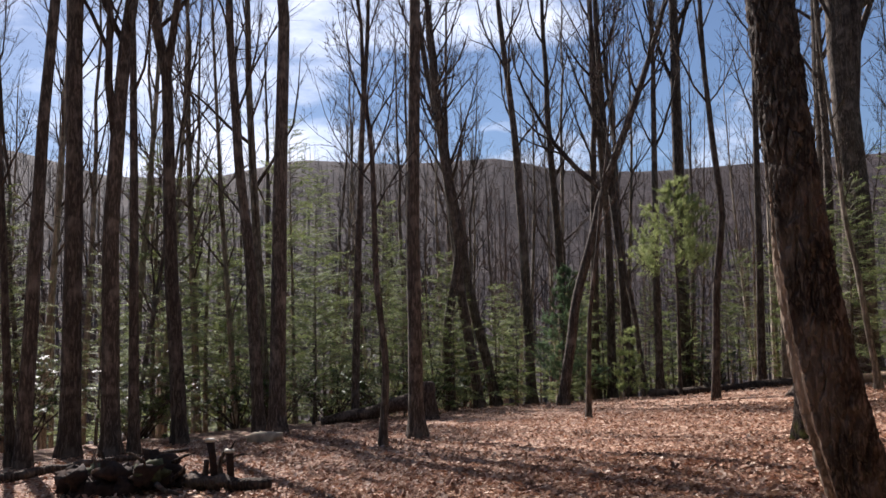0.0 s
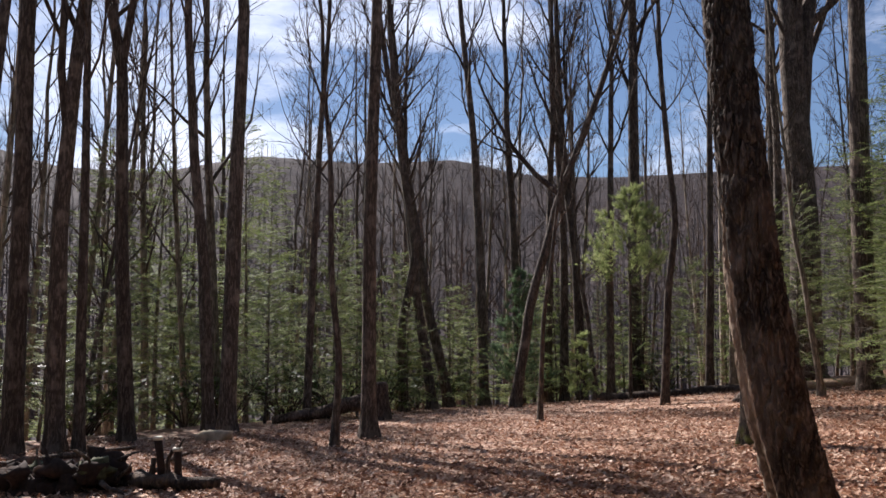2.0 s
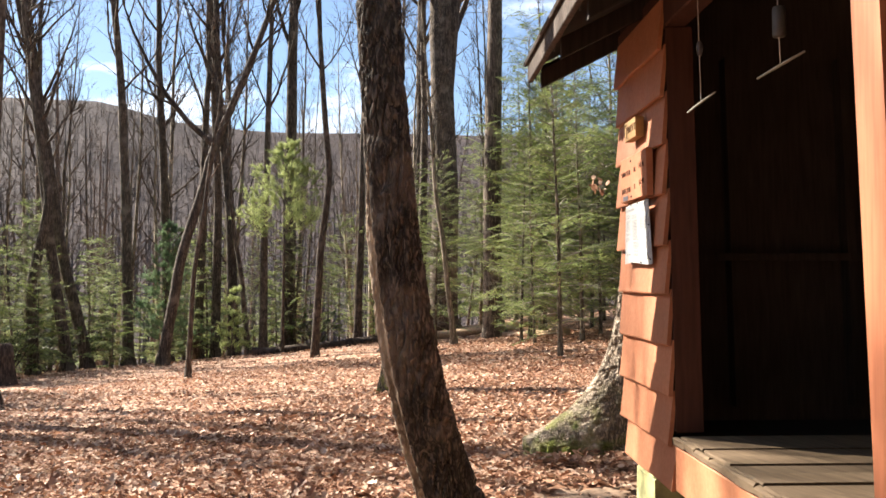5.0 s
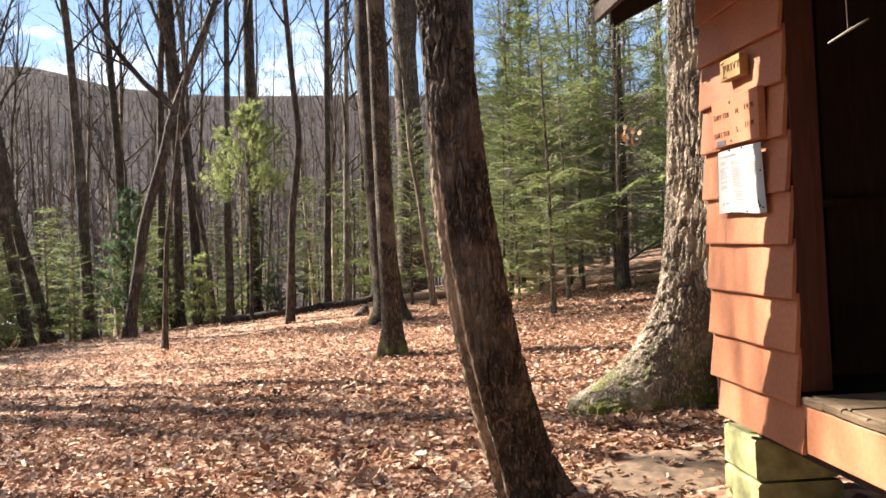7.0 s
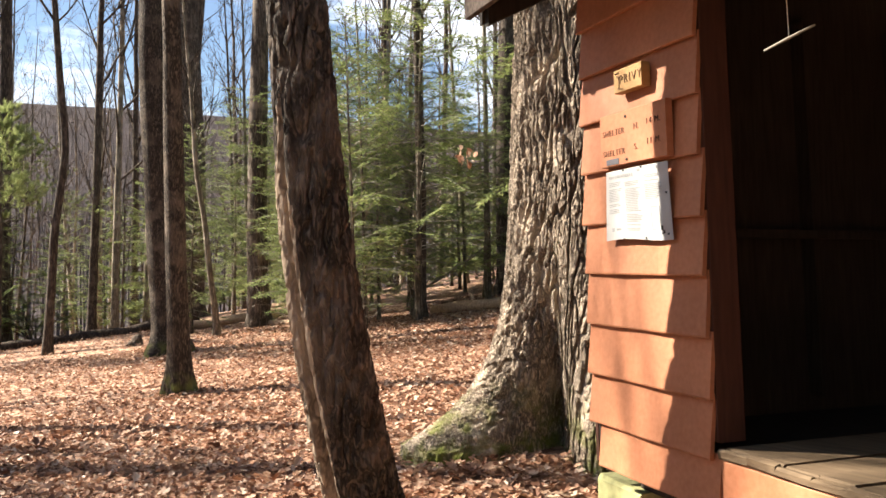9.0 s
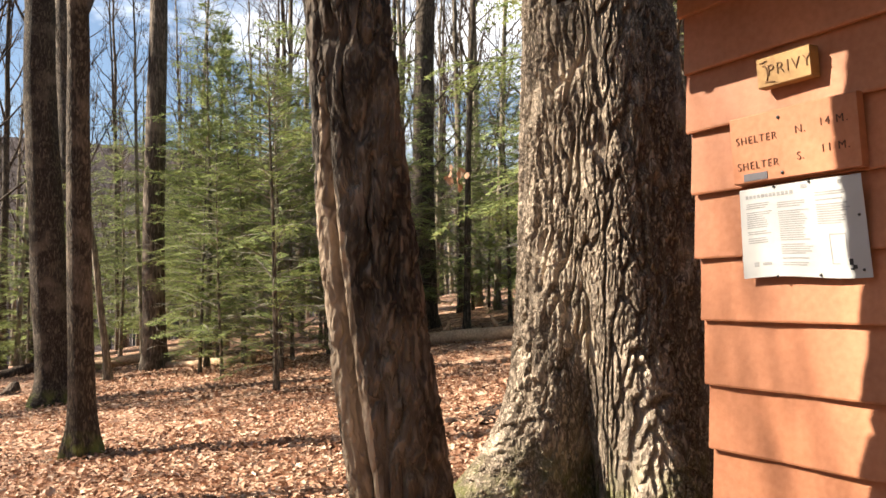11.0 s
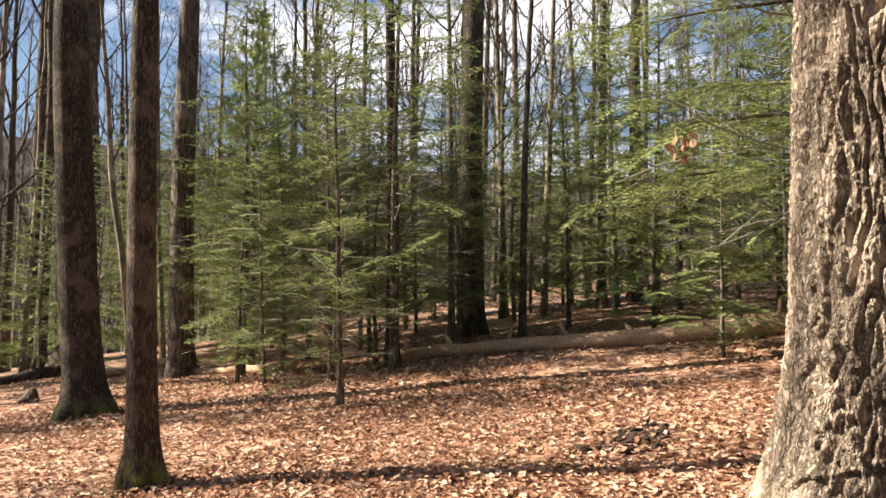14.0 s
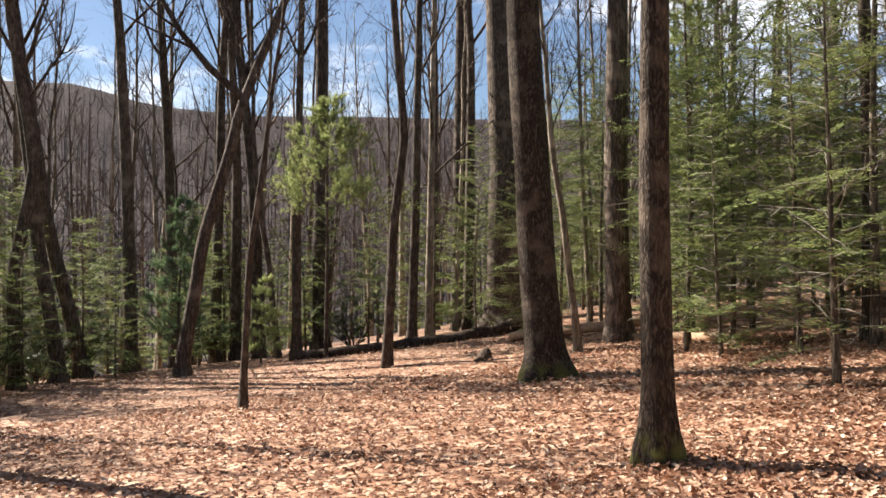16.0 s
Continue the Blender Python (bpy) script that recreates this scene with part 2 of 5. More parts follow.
M_ROUTED = plain("routed_brown", (0.12, 0.06, 0.025), 0.8)
M_ENGRAVE = plain("engraved_dark_paint", (0.085, 0.036, 0.021), 0.8)
M_PAPER = plain("white_laminated_paper", (0.37, 0.37, 0.36), 0.5, 0, 8.0, 0.05)
M_INK = plain("grey_print", (0.24, 0.24, 0.24), 0.6)
M_PIN = plain("pin_metal", (0.05, 0.05, 0.05), 0.4, 0.6)
M_TAPE = plain("grey_tape", (0.09, 0.085, 0.095), 0.5)
M_CORD = plain("pale_cord", (0.45, 0.43, 0.40), 0.8)
M_TIN = plain("dull_tin", (0.075, 0.07, 0.066), 0.6, 0.4)
M_CUT = wood("pale_cut_wood", (0.62, 0.54, 0.42), (0.80, 0.73, 0.60), 0.7, "Z")
M_LOGWOOD = wood("weathered_log", (0.34, 0.215, 0.13), (0.62, 0.44, 0.29), 0.85, "X", 0.6)
M_DARKLOG = bark("dark_log_bark", (0.085, 0.06, 0.045), (0.19, 0.14, 0.105), 30.0)
M_ROCK = plain("grey_rock", (0.42, 0.34, 0.24), 0.9, 0, 9.0, 0.35)
M_ROTTEN = plain("rotten_bark", (0.04, 0.024, 0.017), 0.95, 0, 20.0, 0.4)
M_MOSSROOT = plain("mossy_rot", (0.075, 0.075, 0.035), 0.95, 0, 18.0, 0.5)
M_SOIL = plain("bare_soil", (0.20, 0.135, 0.09), 0.95, 0, 15.0, 0.45)


def ground_material():
    m, n, l, b = material("leaf_litter", 0.85, 0.2)
    co = n.new("ShaderNodeTexCoord")
    warp = noise_on(n, l, 9.0, 3.0)
    add = n.new("ShaderNodeVectorMath")
    add.operation = "MULTIPLY_ADD"
    add.inputs[1].default_value = (0.12, 0.12, 0.12)
    l.new(warp.outputs["Color"], add.inputs[0])
    l.new(co.outputs["Object"], add.inputs[2])
    vo = n.new("ShaderNodeTexVoronoi")
    vo.inputs["Scale"].default_value = 11.0
    l.new(add.outputs[0], vo.inputs["Vector"])
    sep = n.new("ShaderNodeSeparateColor")
    l.new(vo.outputs["Color"], sep.inputs[0])
    tone = ramp_of(n, LEAF_TONES)
    l.new(sep.outputs[0], tone.inputs["Fac"])
    gap = ramp_of(n, [(0.0, (1, 1, 1)), (0.6, (0.75, 0.75, 0.75)), (0.9, (0.35, 0.3, 0.28))])
    l.new(vo.outputs["Distance"], gap.inputs["Fac"])
    col = mixed(n, l, 1.0, tone.outputs["Color"], gap.outputs["Color"], "MULTIPLY")
    big = noise_on(n, l, 0.7, 5.0)
    br = ramp_of(n, [(0.3, (0.72, 0.66, 0.6)), (0.7, (1.1, 1.08, 1.05))])
    l.new(big.outputs["Fac"], br.inputs["Fac"])
    col = mixed(n, l, 1.0, col, br.outputs["Color"], "MULTIPLY")
    l.new(col, b.inputs["Base Color"])
    bumped(n, l, b, sep.outputs[1], 0.9, 0.03)
    return m


def far_material():
    m, n, l, b = material("bare_wooded_hillside", 0.95, 0.05)
    a = noise_on(n, l, 0.35, 8.0, (1, 1, 0.25))
    r = ramp_of(n, [(0.3, (0.031, 0.025, 0.025)), (0.55, (0.060, 0.049, 0.049)), (0.75, (0.10, 0.084, 0.082))])
    l.new(a.outputs["Fac"], r.inputs["Fac"])
    c = noise_on(n, l, 0.02, 5.0)
    cr = ramp_of(n, [(0.35, (0.75, 0.76, 0.8)), (0.7, (1.15, 1.1, 1.05))])
    l.new(c.outputs["Fac"], cr.inputs["Fac"])
    l.new(mixed(n, l, 1.0, r.outputs["Color"], cr.outputs["Color"], "MULTIPLY"), b.inputs["Base Color"])
    bumped(n, l, b, a.outputs["Fac"], 1.0, 2.0)
    return m


M_GROUND, M_FAR = ground_material(), far_material()


# ---- mesh tools ----
rnd = random.Random(7)


class Build:
    """Collects vertices and faces of one mesh."""

    def __init__(self):
        self.v, self.f = [], []

    def tube(self, pts, radii, sides=6, cap=True, twist=0.0, shape=None):
        """A tube along pts; shape(k, a) gives a factor on the radius at ring k and angle a."""
        base, prev = len(self.v), None
        count = len(pts)
        for k in range(count):
            d = (pts[min(k + 1, count - 1)] - pts[max(k - 1, 0)])
            d = d.normalized() if d.length > 1e-9 else Vector((0, 0, 1))
            if prev is None:
                prev = d.orthogonal().normalized() if abs(d.z) < 0.9 else (Vector((1, 0, 0)) - d * d.x).normalized()
            x = (prev - d * prev.dot(d)).normalized()
            y = d.cross(x)
            prev = x
            for s in range(sides):
                a = 2 * math.pi * s / sides + twist
                r = radii[k] * (shape(k, a) if shape else 1.0)
                self.v.append(pts[k] + x * (math.cos(a) * r) + y * (math.sin(a) * r))
        for k in range(count - 1):
            for s in range(sides):
                a, b = base + k * sides + s, base + k * sides + (s + 1) % sides
                self.f.append((a, b, b + sides, a + sides))
        if cap:
            self.f.append(tuple(base + s for s in reversed(range(sides))))
            self.f.append(tuple(base + (count - 1) * sides + s for s in range(sides)))

    def plank(self, corner, ex, ey, ez, chamfer=0.004, jitter=0.0):
        """A board from a corner and its three edge vectors (length, width, thickness), long edges chamfered."""
        base = len(self.v)
        ly, lz = ey.length, ez.length
        cy, cz = ey * (min(chamfer, ly * 0.3) / ly), ez * (min(chamfer, lz * 0.3) / lz)
        prof = [cy, ey - cy, ey + cz, ey + ez - cz, ey + ez - cy, ez + cy, ez - cz, cz]
        for end in (0.0, 1.0):
            for p in prof:
                j = Vector((rnd.uniform(-jitter, jitter), rnd.uniform(-jitter, jitter), rnd.uniform(-jitter, jitter))) if jitter else Vector()
                self.v.append(corner + ex * end + p + j)
        flip = ex.dot(ey.cross(ez)) > 0
        for s in range(8):
            q = (base + s, base + (s + 1) % 8, base + 8 + (s + 1) % 8, base + 8 + s)
            self.f.append(q[::-1] if flip else q)
        a, b = tuple(base + s for s in range(8)), tuple(base + 8 + s for s in reversed(range(8)))
        self.f += [a, b] if flip else [a[::-1], b[::-1]]

    def blob(self, centre, size, seed, rings=8, sides=12, rough=0.25):
        """A rounded, uneven lump."""
        base = len(self.v)
        for k in range(rings + 1):
            for s in range(sides):
                e, a = -math.pi / 2 + math.pi * k / rings, 2 * math.pi * s / sides
                n = Vector((math.cos(e) * math.cos(a), math.cos(e) * math.sin(a), math.sin(e)))
                r = 1 + rough * noise.noise(n * 1.7 + Vector((seed, seed * 2, 0)))
                self.v.append(Vector(centre) + Vector((n.x * size[0], n.y * size[1], n.z * size[2])) * r)
        for k in range(rings):
            for s in range(sides):
                a, b = base + k * sides + s, base + k * sides + (s + 1) % sides
                self.f.append((a, b, b + sides, a + sides))

    def mesh(self, name, smooth=True):
        me = bpy.data.meshes.new(name)
        me.from_pydata([tuple(p) for p in self.v], [], self.f)
        if smooth:
            me.polygons.foreach_set("use_smooth", [True] * len(me.polygons))
        me.update()
        return me


def root_place(ob):
    while ob.parent:
        ob = ob.parent
    return ob.location


def part(name, build, mat, parent, label="", smooth=True, local=False, kind=""):
    """Links what was built as ONE mesh object under a thing or a part; its vertices are in world places unless local."""
    if isinstance(build, Build):
        if not local:
            o = root_place(parent)
            build.v = [Vector(p) - o for p in build.v]
        me = build.mesh(name, smooth)
    else:
        me = build
    if not me.materials:
        me.materials.append(mat)
    ob = new(name, me)
    ob.parent = parent
    return tagged(ob, label=label, kind=kind)


def thing(name, place, label, category, group="", kind=""):
    ob = new(name)
    ob.empty_display_size = 0.2
    ob.location = place
    return tagged(ob, label, category, group, kind)


# ---- the lie of the land ----
def smooth_step(a, b, x):
    t = min(1.0, max(0.0, (x - a) / (b - a)))
    return t * t * (3 - 2 * t)


RIDGE = [(-180, 6), (-60, 8), (-36, 11.3), (-32, 10.9), (-27, 9.7), (-21, 9.8), (-15, 11.2), (-8, 10.9), (-1, 11.2), (3, 10.2), (9, 9.8), (18, 9.9), (30, 9.6), (50, 8.5), (90, 7), (180, 6)]


def ridge_angle(h):
    for (a, ea), (b, eb) in zip(RIDGE, RIDGE[1:]):
        if a <= h <= b:
            return ea + (eb - ea) * (h - a) / (b - a)
    return 6.0


def near_z(x, y):
    cx, cy = min(15.0, max(-10.0, x)), min(30.0, max(-6.0, y))
    z = 0.0416 + 0.0626 * cx - 0.0184 * cy + 0.00325 * cx * cx - 0.00069 * cx * cy - 0.00097 * cy * cy
    z += (x - cx) * 0.10 + (y - cy) * -0.05
    out = (x + 6.9) * -0.888 + (y - 13.6) * 0.459          # past the clearing's edge the slope falls away
    if out > 0.8:
        z -= 0.11 * (out - 0.8) * smooth_step(0.8, 5, out)
    if y > 27:
        z -= 0.05 * (y - 27) * smooth_step(27, 33, y)
    z += 0.10 * math.exp(-((x - 3.9) ** 2 + (y - 5.6) ** 2) / 1.2)      # mound round the old oak
    z += 0.035 * noise.noise(Vector((x * 0.45, y * 0.45, 3.1))) + 0.02 * noise.noise(Vector((x * 1.7, y * 1.7, 8.0)))
    return z


def land_z(x, y):
    r = math.hypot(x - 0.4, y - 0.5)
    if r < 42:
        return near_z(x, y)
    h = math.degrees(math.atan2(x - 0.4, y - 0.5))
    top = 600 * math.tan(radians(ridge_angle(h))) + 1.5
    if r <= 600:
        k = (r - 120) / 480
        far = -9 if k < 0 else -9 + (top + 9) * (0.25 * k + 0.75 * k ** 1.25)
        far += 4.0 * noise.noise(Vector((x * 0.012, y * 0.012, 0.5))) * smooth_step(120, 250, r) * (1 - smooth_step(480, 600, r))
    else:
        far = top - (r - 600) * 0.12
        far = max(far, -30)
    t = smooth_step(42, 95, r)
    return near_z(x, y) * (1 - t) + far * t if t < 1 else far


def build_ground():
    radii, r = [0.0], 0.25
    while r < 3000:
        radii.append(r)
        r = r + 0.25 if r < 14 else r * 1.055
    sides = 220
    b = Build()
    cx, cy = 2.0, 8.0
    for r in radii[1:]:
        for s in range(sides):
            a = 2 * math.pi * s / sides
            x, y = cx + r * math.sin(a), cy + r * math.cos(a)
            b.v.append(Vector((x, y, land_z(x, y))))
    b.v.append(Vector((cx, cy, land_z(cx, cy))))
    n = len(b.v) - 1
    for s in range(sides):
        b.f.append((n, (s + 1) % sides, s))
    for k in range(len(radii) - 2):
        for s in range(sides):
            p, q = k * sides + s, k * sides + (s + 1) % sides
            b.f.append((p, q, q + sides, p + sides))
    me = b.mesh("ground")
    me.materials.append(M_GROUND)
    me.materials.append(M_FAR)
    edge = sides + sum(1 for r in radii[1:] if r < 60) * sides
    me.polygons.foreach_set("material_index", [0 if i < edge else 1 for i in range(len(me.polygons))])
    ob = new("ground", me)
    return tagged(ob, "forest ground deep in dry brown oak leaves", "ground", kind="structure")


ground = build_ground()


def on_ground(x, y, sink=0.0):
    return Vector((x, y, land_z(x, y) - sink))


# ---- trees ----
def wander(rg, amount):
    return Vector((rg.uniform(-1, 1), rg.uniform(-1, 1), rg.uniform(-1, 1))) * amount


def grow(b, rg, start, way, length, radius, level, depth, kids):
    """A limb with its branchlets and twigs, bending upward as it grows."""
    steps = (6, 4, 2, 1)[level]
    p, d = start.copy(), way.normalized()
    pts, rad = [p.copy()], [radius]
    for k in range(steps):
        d = (d + wander(rg, (0.20, 0.26, 0.3, 0.3)[level]) + Vector((0, 0, 0.17 if level < 2 else 0.07))).normalized()
        p = p + d * (length / steps)
        pts.append(p.copy())
        rad.append(max(0.0035, radius * (1 - 0.85 * (k + 1) / steps)))
    if level < 2:
        b.tube(pts, rad, (6, 4)[level], cap=False)
    else:
        n, w = len(b.v), d.cross(wander(rg, 1)).normalized() * max(0.0045, min(radius, 0.009))
        if level == 2:
            b.v += [pts[0] - w, pts[0] + w, pts[1] + w * 0.8, pts[1] - w * 0.8, pts[2]]
            b.f += [(n, n + 1, n + 2, n + 3), (n + 3, n + 2, n + 4)]
        else:
            b.v += [pts[0] - w, pts[0] + w, pts[1]]
            b.f.append((n, n + 1, n + 2))
            return
    many = kids[level] if level < len(kids) else 3
    for k in range(many):
        t = rg.uniform(0.18, 0.98) * steps
        i = min(int(t), steps - 1)
        q = pts[i].lerp(pts[i + 1], t - i)
        axis = (pts[i + 1] - pts[i]).normalized()
        side = axis.cross(wander(rg, 1) + Vector((0, 0, 0.001))).normalized()
        out = axis * rg.uniform(0.7, 1.2) + side * rg.uniform(0.45, 0.9)
        grow(b, rg, q, out, length * rg.uniform(0.28, 0.55) * (1.15 - 0.6 * t / steps), rad[i] * 0.6, level + 1, depth, kids)


def trunk_line(bends, height, rg, crook=0.05):
    """Points every half metre or so up a trunk that goes through the given (height, dx, dy) bends, straight on above them."""
    knots = [(0.0, 0.0, 0.0)] + list(bends)
    if len(knots) == 1:
        knots.append((3.0, rg.uniform(-0.08, 0.08), rg.uniform(-0.08, 0.08)))
    (h0, x0, y0), (h1, x1, y1) = knots[-2], knots[-1]
    sx, sy = (x1 - x0) / max(h1 - h0, 0.3), (y1 - y0) / max(h1 - h0, 0.3)
    pts, h, ox, oy = [], 0.0, 0.0, 0.0
    while h < height + 0.01:
        if h <= h1:
            for (a, xa, ya), (c, xc, yc) in zip(knots, knots[1:]):
                if a <= h <= c:
                    t = (h - a) / (c - a)
                    t = t * 0.6 + 0.4 * t * t * (3 - 2 * t)
                    x, y = xa + (xc - xa) * t, ya + (yc - ya) * t
                    break
        else:
            k = h - h1
            ox, oy = ox + rg.uniform(-crook, crook), oy + rg.uniform(-crook, crook)
            x, y = x1 + sx * k / (1 + 0.08 * k) + ox, y1 + sy * k / (1 + 0.08 * k) + oy
        pts.append(Vector((x, y, h)))
        h += 0.12 if h < 0.6 else (0.45 if h < 6 else 0.9)
    return pts


def bare_tree_meshes(seed, radius, height, bends=(), limbs=16, clear=0.38, kids=(7, 5), sides=12, fork=None, flare=1.55, depth=2, start=0):
    """The trunk's and the branches' meshes of a leafless tree that stands at the origin."""
    rg = random.Random(seed)
    pts = trunk_line(bends, height, rg)
    rad = [1.13 * radius * (1 - 0.86 * (p.z / height) ** 1.15) * (1 + (flare - 1) * math.exp(-p.z / 0.22)) for p in pts]
    pts[0] = pts[0] - Vector((0, 0, 0.25))
    lobes, turn = rg.choice((3, 4, 5)), rg.uniform(0, 6)

    def shape(k, a):
        z = max(0.0, pts[k].z)
        root = 0.22 * math.exp(-z / 0.25) * math.cos(lobes * a + turn)
        return 1 + root + 0.06 * noise.noise(Vector((math.cos(a) * 1.3, math.sin(a) * 1.3, z * 0.7 + seed)))

    t = Build()
    t.tube(pts, rad, sides, shape=shape)
    c = Build()
    for k in range(limbs):
        h = height * (clear + (0.97 - clear) * ((k + rg.random()) / limbs) ** 0.9)
        i = max(1, min(range(len(pts)), key=lambda j: abs(pts[j].z - h)))
        a = k * 2.4 + rg.uniform(-0.6, 0.6)
        up = rg.uniform(0.7, 1.8)
        way = Vector((math.cos(a), math.sin(a), up))
        grow(c, rg, pts[i], way, height * rg.uniform(0.13, 0.24) * (1.25 - 0.7 * h / height), rad[i] * rg.uniform(0.34, 0.55), start, depth, kids)
    if fork:
        for h, dx, dy, length, thick in fork:
            i = min(range(len(pts)), key=lambda j: abs(pts[j].z - h))
            grow(c, rg, pts[i], Vector((dx, dy, 1)), length, rad[i] * thick, 0, depth, (8, 5))
    tm, cm = t.mesh("trunk"), c.mesh("crown")
    return tm, cm


def plant_bare(x, y, radius, bends=(), height=None, label="", bark_mat=None, seed=None, group="bare trees", **kw):
    seed = seed if seed is not None else int(abs(x * 131 + y * 17) * 10) % 9973
    rg = random.Random(seed + 5)
    height = height or min(24.0, 8.0 + radius * 75) * rg.uniform(0.9, 1.1)
    ob = thing("bare_tree", on_ground(x, y), label or "tall slender leafless tree with grey-brown bark", "tree", group)
    tm, cm = bare_tree_meshes(seed, radius, height, bends, **kw)
    part("trunk", tm, bark_mat or M_BARK, ob)
    part("crown", cm, M_TWIG, ob, kind="stuff")
    return ob


def needle_spray(b, rg, start, way, length, droop, tip=0.08, gap=0.075):
    """A flat hemlock spray: a thin drooping branch with side twigs set with short needles."""
    steps = 5
    p, d = start.copy(), way.normalized()
    pts = [p.copy()]
    for k in range(steps):
        d = (d + Vector((0, 0, -droop / steps)) + wander(rg, 0.07)).normalized()
        p = p + d * (length / steps)
        pts.append(p.copy())
    wood_pts, roll = pts, rg.uniform(-0.6, 0.6)
    count = max(3, int(length / gap))
    for k in range(count):
        t = (k + 0.5) / count
        if t < 0.22:
            continue
        s = t * steps
        i = min(int(s), steps - 1)
        q = pts[i].lerp(pts[i + 1], s - i)
        axis = (pts[i + 1] - pts[i]).normalized()
        side = axis.cross(Vector((0, 0, 1)))
        side = side.normalized() if side.length > 0.05 else Vector((1, 0, 0))
        side = (side * math.cos(roll) + axis.cross(side) * math.sin(roll)).normalized()
        for sign in (1, -1):
            span = (0.42 * length * (1.02 - t) + 0.05) * rg.uniform(0.55, 1.05)
            span = min(span, 0.42)
            tw = (axis * rg.uniform(0.6, 0.95) + side * sign * rg.uniform(0.6, 0.9) + Vector((0, 0, rg.uniform(-0.25, 0.12)))).normalized()
            flat = tw.cross(Vector((0, 0, 1))).normalized()
            m = max(2, int(span / 0.06))
            for j in range(m):
                c = q + tw * (span * (j + 0.6) / m) + Vector((0, 0, -0.12 * span * (j / m) ** 2))
                for sg in (1, -1):
                    e = (flat * sg * rg.uniform(0.7, 1.0) + tw * rg.uniform(0.6, 1.0) + Vector((0, 0, rg.uniform(-0.25, 0.25)))).normalized()
                    w = tw * (0.24 * tip)
                    n = len(b.v)
                    L = tip * rg.uniform(0.8, 1.4)
                    b.v += [c - w, c + w + Vector((0, 0, rg.uniform(-0.006, 0.006))), c + e * L]
                    b.f.append((n, n + 1, n + 2))
    return wood_pts


def conifer_meshes(seed, height, radius, spread, low=0.12, branches=70, droop=0.5, dead_low=0.25, tip=0.08, gap=0.075):
    rg = random.Random(seed)
    pts = trunk_line([(height * 0.35, rg.uniform(-0.08, 0.08), rg.uniform(-0.08, 0.08)), (height * 0.8, rg.uniform(-0.15, 0.15), rg.uniform(-0.15, 0.15))], height, rg, 0.02)
    rad = [max(0.006, radius * (1 - 0.93 * p.z / height)) * (1 + 0.35 * math.exp(-p.z / 0.15)) for p in pts]
    pts[0] = pts[0] - Vector((0, 0, 0.2))
    t = Build()
    t.tube(pts, rad, 8)
    w, f = Build(), Build()
    for k in range(branches):
        u = (k + rg.random()) / branches
        h = height * (low + (0.985 - low) * u)
        i = max(1, min(range(len(pts)), key=lambda j: abs(pts[j].z - h)))
        a = k * 2.39996 + rg.uniform(-0.5, 0.5)
        length = spread * (1.0 - 0.82 * ((h / height - low) / (1 - low))) * rg.uniform(0.6, 1.1) * (0.75 + 0.5 * min(1, u * 5))
        start = Vector((pts[i].x, pts[i].y, h))
        way = Vector((math.cos(a), math.sin(a), rg.uniform(-0.2, 0.55) + 0.5 * u))
        if u < dead_low and rg.random() < 0.45:
            q = [start, start + way * length * 0.4 + Vector((0, 0, -0.05)), start + way * length * 0.7 + Vector((0, 0, -0.12))]
            w.tube(q, [0.008, 0.006, 0.003], 3, cap=False)
            for _ in range(3):
                s = q[1].lerp(q[2], rg.random())
                w.tube([s, s + (way * 0.3 + wander(rg, 0.3)) * 0.6 * length], [0.005, 0.002], 3, cap=False)
            continue
        line = needle_spray(f, rg, start, way, length, droop, tip, gap)
        w.tube([line[0], line[3], line[5]], [0.010, 0.006, 0.002], 3, cap=False)
    return t.mesh("trunk"), w.mesh("twigwork"), f.mesh("foliage", smooth=False)


